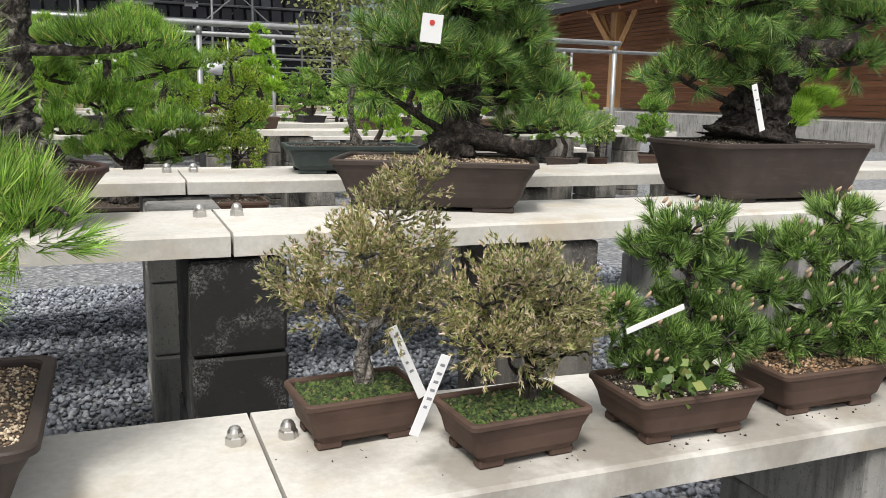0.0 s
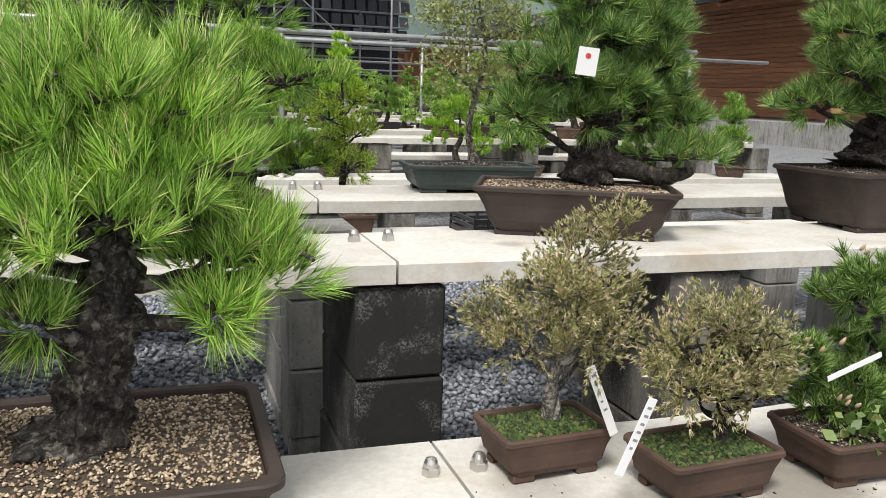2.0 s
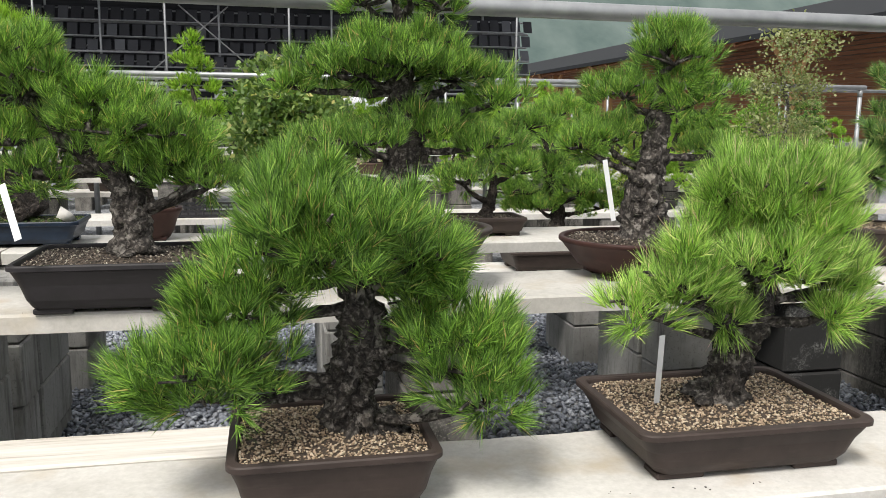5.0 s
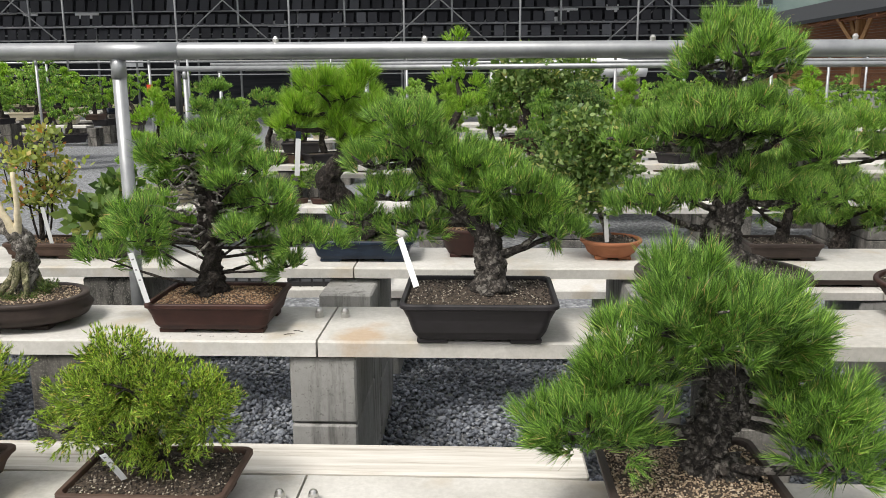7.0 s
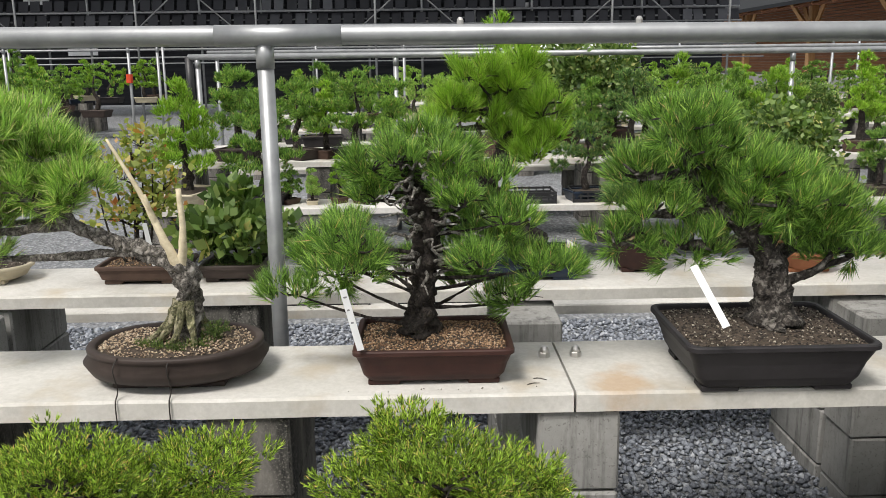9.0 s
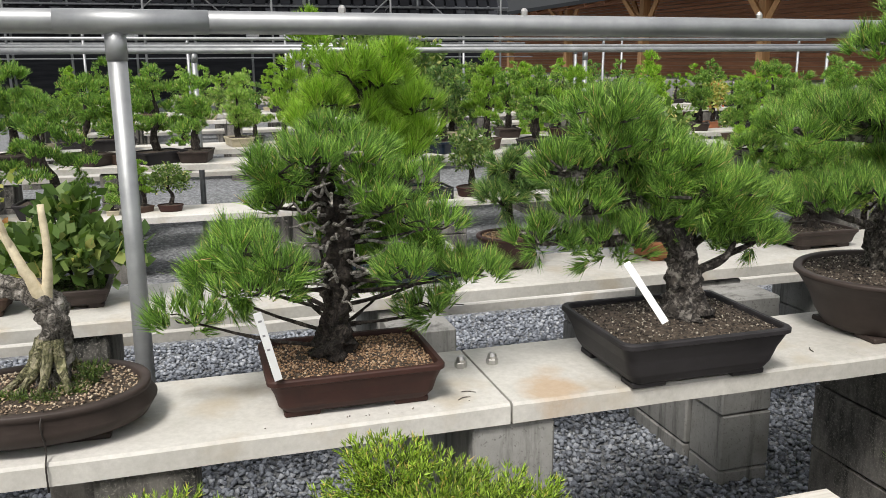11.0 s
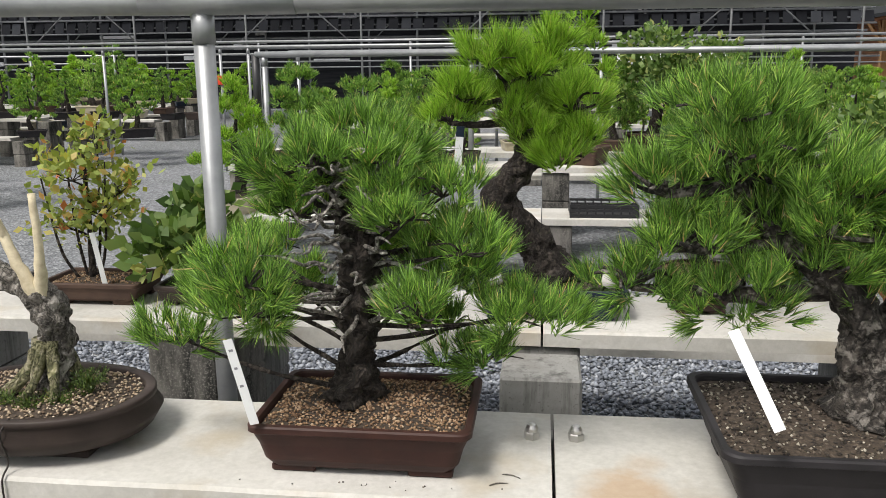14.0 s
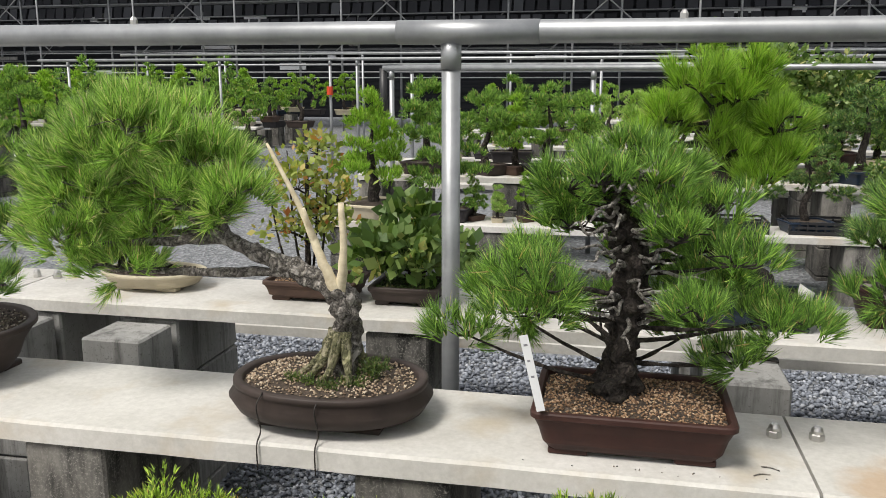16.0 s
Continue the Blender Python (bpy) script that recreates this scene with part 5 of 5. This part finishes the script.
# ---- pots and trees of the further rows: a few kinds, repeated ----
def far_tree(label, kind, shape, potm, h=0.55, n=9, pw=0.34, near=True):
    th = empty("potted_tree", (0, 0, -60))
    tagged(th, label, "bonsai", "trees on the further benches")
    pot(th, w=pw, d=pw * 0.7, h=0.09, material=potm, n=n, grit=GRIT_DARK, grains=0, foot=False, seg=24)
    v, f = tube([(0, 0, 0.07, 0.035), (0.03, 0.01, 0.25 * h + 0.07, 0.026), (-0.02, 0, 0.6 * h, 0.018), (0.01, 0, 0.95 * h, 0.007)], 16, 9, 0.4, 30)
    mesh_ob("trunk", v, f, BARK_DARK, th, True)
    m, rate, per, ln, wd, spread, up = NEEDLES[kind]
    tris = []
    for (x, y, z, rx, rz) in shape:
        r = (rx, rx * 0.85, rz)
        area = 4 * math.pi * rx * rx * 0.6
        if kind in ("leaf", "maple"):
            pos, dirs = pad_shoots(r, int(area * (2600 if near else 1300)), up, 0.5)
            tris.append(leaf_quads(pos + np.array([x, y, z]), dirs, 0.04 if near else 0.055))
        else:
            pos, dirs = bursts(*pad_shoots(r, int(area * (2000 if near else 620)), up, 0.4), kind)
            tris.append(needle_tris(pos + np.array([x, y, z]), dirs, 9 if near else 6, 0.042, 0.0048 if near else 0.0105, spread, 0.02))
    _tri_plain("crown", np.concatenate(tris), m, th, "", 4 if kind in ("leaf", "maple") else 3)
    return th


CONE = [(0, 0, 0.62, 0.10, 0.08), (0.06, 0, 0.50, 0.14, 0.07), (-0.08, 0.02, 0.47, 0.14, 0.07), (0.10, 0, 0.35, 0.16, 0.07), (-0.12, 0, 0.32, 0.16, 0.07), (0, -0.06, 0.25, 0.2, 0.06)]
CLOUD = [(0.02, 0, 0.58, 0.16, 0.07), (-0.16, 0, 0.45, 0.14, 0.06), (0.18, 0.02, 0.42, 0.15, 0.06), (-0.05, -0.05, 0.36, 0.15, 0.06), (0.25, 0, 0.3, 0.10, 0.05), (-0.25, 0, 0.28, 0.12, 0.05)]
BALL = [(0, 0, 0.48, 0.22, 0.16), (-0.12, 0, 0.36, 0.16, 0.12), (0.13, 0.02, 0.38, 0.17, 0.12)]
TIERS = [(0, 0, 0.64, 0.08, 0.045), (0.09, 0, 0.56, 0.09, 0.04), (-0.09, 0.02, 0.53, 0.09, 0.04), (0, -0.08, 0.50, 0.09, 0.04), (0.14, 0, 0.43, 0.10, 0.04), (-0.14, 0, 0.40, 0.10, 0.04), (0.02, -0.11, 0.37, 0.10, 0.04),
         (0.18, 0.02, 0.30, 0.10, 0.04), (-0.19, 0, 0.27, 0.11, 0.04), (0.03, 0.12, 0.30, 0.12, 0.04), (-0.05, -0.14, 0.24, 0.10, 0.035)]
SPIRE = [(0, 0, 0.70, 0.06, 0.06), (0.04, 0, 0.61, 0.08, 0.05), (-0.05, 0, 0.57, 0.08, 0.05), (0.07, -0.03, 0.50, 0.09, 0.05), (-0.08, -0.02, 0.46, 0.10, 0.05), (0.10, 0, 0.39, 0.10, 0.05), (-0.10, 0.02, 0.34, 0.11, 0.05), (0.02, -0.09, 0.32, 0.10, 0.05), (0.12, 0.02, 0.27, 0.10, 0.04)]
def tree_kinds(near):
    return [far_tree("cone-shaped green pine in a brown pot on a far bench", "green", CONE, POT_BROWN, near=near),
            far_tree("cloud-pruned green pine in a dark pot on a far bench", "green", CLOUD, POT_DARK, near=near),
            far_tree("yellow-green layered pine in a dark pot on a far bench", "yellow", CLOUD, POT_BLACK, near=near),
            far_tree("dark leafy shrub in a round brown pot on a far bench", "leaf", BALL, POT_RED, n=2, near=near),
            far_tree("bright layered pine in a cream pot on a far bench", "bright", CONE, POT_CREAM, near=near),
            far_tree("dark pine in a navy pot on a far bench", "dark", CLOUD, POT_BLUE, near=near),
            far_tree("golden shrub in a terracotta pot on a far bench", "maple", BALL, POT_TERRA, n=2, near=near),
            far_tree("yellow-green tiered conical pine in a cream tray on a far bench", "yellow", TIERS, POT_CREAM, pw=0.38, near=near),
            far_tree("green tiered pine in a charcoal tray on a far bench", "green", TIERS, POT_BLACK, pw=0.36, near=near),
            far_tree("tall yellow-green conical pine in a brown pot on a far bench", "yellow", SPIRE, POT_BROWN, pw=0.26, near=near)]
KINDS = tree_kinds(True) + tree_kinds(False)
random.seed(5)
rows = []
for off, xa, xb, step in ((4.7, -2.5, 6.3, 0.44), (9.4, -2.6, 8.5, 0.5), (14.1, -2.6, 8.5, 0.6), (6.4, -14.5, -6.2, 0.55), (11.1, -14.5, -6.2, 0.6), (15.8, -14.5, -6.2, 0.7)):
    for y, top, sk in ((1.75, 0.485, 0.5), (2.42, 0.735, 0.9), (3.25, 0.757, 0.9), (3.98, 0.485, 0.35)):
        x = xa + random.uniform(0, 0.4)
        while x < xb:
            if random.random() < sk:
                if off == 4.7 and x < 0.35 and y < 3:
                    x += step
                    continue
                rows.append((x, y + off + random.uniform(-0.04, 0.04), top, random.uniform(0.85, 1.35) * (1.2 if x < -5 else 0.78)))
            x += step * random.uniform(0.75, 1.35)
rows = [(*q, random.choices(range(10), (4, 4, 3, 3, 3, 3, 0.4, 4, 4, 3))[0]) for q in rows]
# the yard's nearest trees beyond the crates, one by one: x, y, bench top, size, kind
rows += [(-2.43, 6.45, 0.485, 1.28, 7), (-1.90, 6.45, 0.485, 1.12, 8), (-2.2, 7.12, 0.735, 1.1, 1), (-1.72, 7.12, 0.735, 0.95, 1), (-1.50, 7.15, 0.735, 0.8, 9), (-1.25, 7.10, 0.735, 1.0, 8),
         (-0.98, 7.12, 0.735, 0.95, 1), (-0.12, 7.14, 0.735, 1.45, 9), (-1.70, 6.45, 0.485, 0.42, 0), (-1.53, 6.42, 0.485, 0.36, 4), (-1.34, 6.46, 0.485, 0.45, 9), (-1.17, 6.44, 0.485, 0.5, 3),
         (0.48, 7.95, 0.757, 1.55, 3), (0.95, 7.95, 0.757, 1.4, 3), (0.2, 7.95, 0.757, 1.0, 0)]
first = set()
for x, y, z, s, k in rows:
    k += 0 if y < 8.6 else 10
    m = pose(x, y, z, 0, 0, random.uniform(0, 360)) @ Matrix.Scale(s, 4)
    if k not in first:
        KINDS[k].matrix_basis = m
        KINDS[k].scale = (s, s, s)
        first.add(k)
    else:
        base = KINDS[k].scale[0]
        copy_thing(KINDS[k], pose(x, y, z, 0, 0, random.uniform(0, 360)) @ Matrix.Scale(s / base, 4))
for k, th in enumerate(KINDS):  # kinds that no bench holds
    if k not in first:
        for ob in list(th.children) + [th]:
            bpy.data.objects.remove(ob)


def crate(x, y, z, w=0.42, d=0.28, h=0.085):
    th = empty("plastic_crate", (x, y, z))
    tagged(th, "black plastic slatted nursery crate on a bench", "crate", "nursery crates")
    box_part("base", -w / 2, w / 2, -d / 2, d / 2, 0, 0.008, PLASTIC, th, 0)
    for zz in (0.004, 0.034, 0.062):
        for sy in (-1, 1):
            box_part("slat", -w / 2, w / 2, sy * d / 2 - 0.004, sy * d / 2 + 0.004, zz + 0.005, zz + 0.021, PLASTIC, th, 0)
        for sx in (-1, 1):
            box_part("slat", sx * w / 2 - 0.004, sx * w / 2 + 0.004, -d / 2, d / 2, zz + 0.005, zz + 0.021, PLASTIC, th, 0)
    for k in range(9):
        for sy in (-1, 1):
            q = -w / 2 + w * k / 8
            box_part("rib", q - 0.005, q + 0.005, sy * d / 2 - 0.005, sy * d / 2 + 0.005, 0, h, PLASTIC, th, 0)
    return th


crate(0.0, 6.42, 0.485)
crate(0.55, 6.45, 0.485)
crate(-1.2, 3.98, 0.485, 0.5, 0.3)
crate(2.95, 3.98, 0.485, 0.5, 0.3)
crate(-0.6, 3.98, 0.485, 0.45, 0.3)

# ---- timber shelter along the side of the yard ----
shed = empty("timber_shelter", (0, 0, 0))
tagged(shed, "long open timber shelter with cedar board walls and dark metal roof", "building")
XW = 18.0
box_part("plinth", XW - 1.4, XW + 9, 4, 84, 0.0, 0.66, BLOCK, shed, 0.01, "grey concrete plinth")
for k in range(26):
    z = 0.70 + 0.158 * k
    box_part("board", XW + 2.2, XW + 2.24, 4, 84, z, z + (0.146 if k < 17 else 0.128), CEDAR, shed, 0)
box_part("back_wall", XW + 2.34, XW + 2.4, 4, 84, 0.66, 5.2, SLAB, shed, 0, "pale inner lining")
YS = [10.2, 18.0, 25.7, 33.8, 41.5, 49.8, 58.8, 67, 75]
for y in YS:
    post = empty("forked_post", (XW, y, 0.66))
    post.parent = shed
    box_part("column", -0.17, 0.17, -0.17, 0.17, 0.1, 3.3, TIMBER, post, 0.01)
    box_part("post_base", -0.24, 0.24, -0.24, 0.24, 0, 0.1, SLAB, post)
    for dx, dy in ((0, -1), (0, 1), (-1, 0)):
        v, f = tube([(0, 0, 1.95, 0.13), (dx * 0.55, dy * 0.55, 2.65, 0.12), (dx * 1.1, dy * 1.1, 3.4, 0.11)], 4, 4)
        mesh_ob("strut", v, f, TIMBER, post)
box_part("eave_beam", XW - 0.15, XW + 0.15, 4, 82, 3.96, 4.25, CEDAR, shed)
v = [(XW - 1.5, 3.5, 3.95), (XW - 1.5, 84, 3.95), (XW + 8, 84, 6.6), (XW + 8, 3.5, 6.6), (XW - 1.5, 3.5, 4.13), (XW - 1.5, 84, 4.13), (XW + 8, 84, 6.78), (XW + 8, 3.5, 6.78)]
mesh_ob("roof", v, [(0, 1, 2, 3), (7, 6, 5, 4), (0, 4, 5, 1), (1, 5, 6, 2), (2, 6, 7, 3), (3, 7, 4, 0)], ROOF, shed, False, "dark sloping metal roof")
for y in np.arange(4.5, 83, 1.9):
    v, f = tube([(XW - 1.4, y, 3.87, 0.07), (XW, y, 4.26, 0.07), (XW + 2.1, y, 4.85, 0.07)], 3, 4)
    mesh_ob("rafter", v, f, CEDAR, shed)

# ---- dark shade house at the far end ----
sh = empty("shade_house", (0, 0, 0))
tagged(sh, "long shade house of black netting on a steel pipe frame", "shade house")
v = [(-45, 27, 1.9), (8.8, 27, 1.9), (8.8, 27, 9), (-45, 27, 9)]
box_part("netting", -45, 8.6, 27.0, 27.06, 0.3, 9.0, NET, sh, 0)
box_part("net_roof", -45, 8.6, 22.5, 27.0, 6.0, 6.05, NET, sh, 0)
for k, z in enumerate((2.15, 2.45, 2.8, 3.1, 3.5, 3.9, 4.3, 4.8)):
    v, f = cyl((-45, 26.7 - 0.2 * (k % 3), z), (8.7, 26.7 - 0.2 * (k % 3), z), 0.024 + 0.012 * (k % 2), 8)
    mesh_ob("rail", v, f, STEEL, sh, True)
for i, x in enumerate(np.arange(-44, 8.6, 1.6)):
    v, f = cyl((x, 26.3 - 0.9 * (i % 2), G), (x, 26.3 - 0.9 * (i % 2), 5.9), 0.035, 8)
    mesh_ob("post", v, f, STEEL, sh, True)
    if i % 3 == 0:
        v, f = cyl((x, 26.2, 2.2), (x + 1.5, 26.2, 3.6), 0.018, 6)
        mesh_ob("brace", v, f, STEEL, sh, True)
rs = random.Random(11)
for i in range(44):
    x, z, w = rs.uniform(-34, 7.6), rs.choice((1.75, 2.1, 2.5, 2.95, 3.35)) + rs.uniform(-0.08, 0.08), rs.uniform(0.2, 1.1)
    box_part("panel", x, x + w, 25.9, 25.94, z, z + rs.uniform(0.08, 0.26), WHITEPAINT if i % 3 else BLOCK, sh, 0, "pale sheet")
slats = []
for row, (z, h) in enumerate(((2.62, 0.30), (3.02, 0.32), (3.46, 0.34), (3.92, 0.36))):
    for k in range(150):
        x = -44 + 0.35 * k + 0.1 * row + rs.uniform(-0.02, 0.02)
        y, lean, w = 25.2 + 0.25 * row, rs.uniform(0.04, 0.16), 0.27
        c8 = [(x + a * w, y + (0.02 if b else 0) + c * lean, z + c * h) for c in (0, 1) for b in (0, 1) for a in (0, 1)]
        slats.append((c8, [(0, 1, 3, 2), (4, 6, 7, 5), (0, 4, 5, 1), (2, 3, 7, 6), (0, 2, 6, 4), (1, 5, 7, 3)]))
v, f = join(slats)
tagged(mesh_ob("shade_slats", v, f, SLATE, sh), "rows of dark tilted shade panels", kind="stuff")
for k, (z, y) in enumerate(((1.55, 23.2), (1.72, 24.6), (1.92, 23.8), (2.32, 24.9), (2.58, 25.0), (2.98, 25.2), (3.42, 25.4), (3.88, 25.7))):
    v, f = cyl((-45, y, z), (8.4, y, z), 0.016 + 0.008 * (k % 3), 6)
    mesh_ob("rail", v, f, STEEL, sh, True)
for i in range(17):
    x = -43 + 3.1 * i
    v, f = cyl((x, 24.4, 2.3), (x + (2.2 if i % 2 else -2.2), 24.4, 4.2), 0.02, 6)
    mesh_ob("brace", v, f, STEEL, sh, True)
    v, f = cyl((x + 0.7, 22.9, G), (x + 0.7, 22.9, 5.9), 0.03, 8)
    mesh_ob("post", v, f, STEEL, sh, True)
tunnel = empty("plastic_tunnel", (2.8, 22, 0))
tagged(tunnel, "white plastic sheet over a low growing tunnel", "tunnel")
v, f = tube([(-1.4, 0, 1.62, 0.2), (0, 0, 1.65, 0.26), (1.5, 0, 1.62, 0.2)], 14, 16, 0.1, 2)
mesh_ob("sheet", v, f, WHITEPAINT, tunnel, True)
for x in (-1, 0, 1):
    box_part("trestle", x - 0.3, x + 0.3, -0.3, 0.3, G, 1.42, DARKBLOCK, tunnel)

# ---- wooded hills in the distance ----
n = 60
v, f = [], []
for j in range(8):
    for i in range(n):
        x = -260 + 520 * i / (n - 1)
        t = j / 7
        hgt = 62 + 14 * noise.noise(Vector((x * 0.012, 1, 0))) + 5 * noise.noise(Vector((x * 0.05, 4, 0)))
        v.append((x, 150 + 60 * t, -1 + hgt * t))
for j in range(7):
    for i in range(n - 1):
        f.append((j * n + i, j * n + i + 1, (j + 1) * n + i + 1, (j + 1) * n + i))
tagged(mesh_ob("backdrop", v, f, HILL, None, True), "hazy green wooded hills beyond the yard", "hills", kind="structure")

# ---- fallen soil and needles on the slabs ----
CR = []
for x, y, z, w, n in ((2.07, 1.73, 0.485, 0.10, 8), (2.30, 1.605, 0.485, 0.10, 9), (2.56, 1.59, 0.485, 0.10, 12), (2.87, 1.615, 0.485, 0.12, 14), (0.1, 2.27, 0.735, 0.25, 16), (-0.7, 2.28, 0.735, 0.2, 14), (1.3, 1.62, 0.485, 0.3, 10)):
    q = rng.normal(size=(n, 3)) * np.array([w * 0.6, 0.011, 0.0])
    CR.append(q + np.array([x, y, z + 0.001]))
tagged(solid_ob("soil_crumbs", stones(np.concatenate(CR), 0.0024), GRIT_DARK), "dark soil crumbs spilled on the concrete slabs", "soil", kind="stuff")
for x, y, a in ((-0.46, 2.30, 0.4), (-0.44, 2.33, -0.3), (-0.2, 1.80, 0.1), (0.47, 2.33, 1.2)):
    v, f = tube([(-0.022, 0, 0.0022, 0.0016), (0, 0.004, 0.003, 0.0018), (0.024, -0.003, 0.0022, 0.001)], 8, 5)
    tw = mesh_ob("twig", [0.7 * q for q in v], f, BARK_PALE, None, True)
    tw.location, tw.rotation_euler = (x, y, 0.4855 if y < 2 else 0.7355), (0, 0, a)
    tagged(tw, "small dry brown twig lying on a concrete slab", "twig", "fallen twigs")
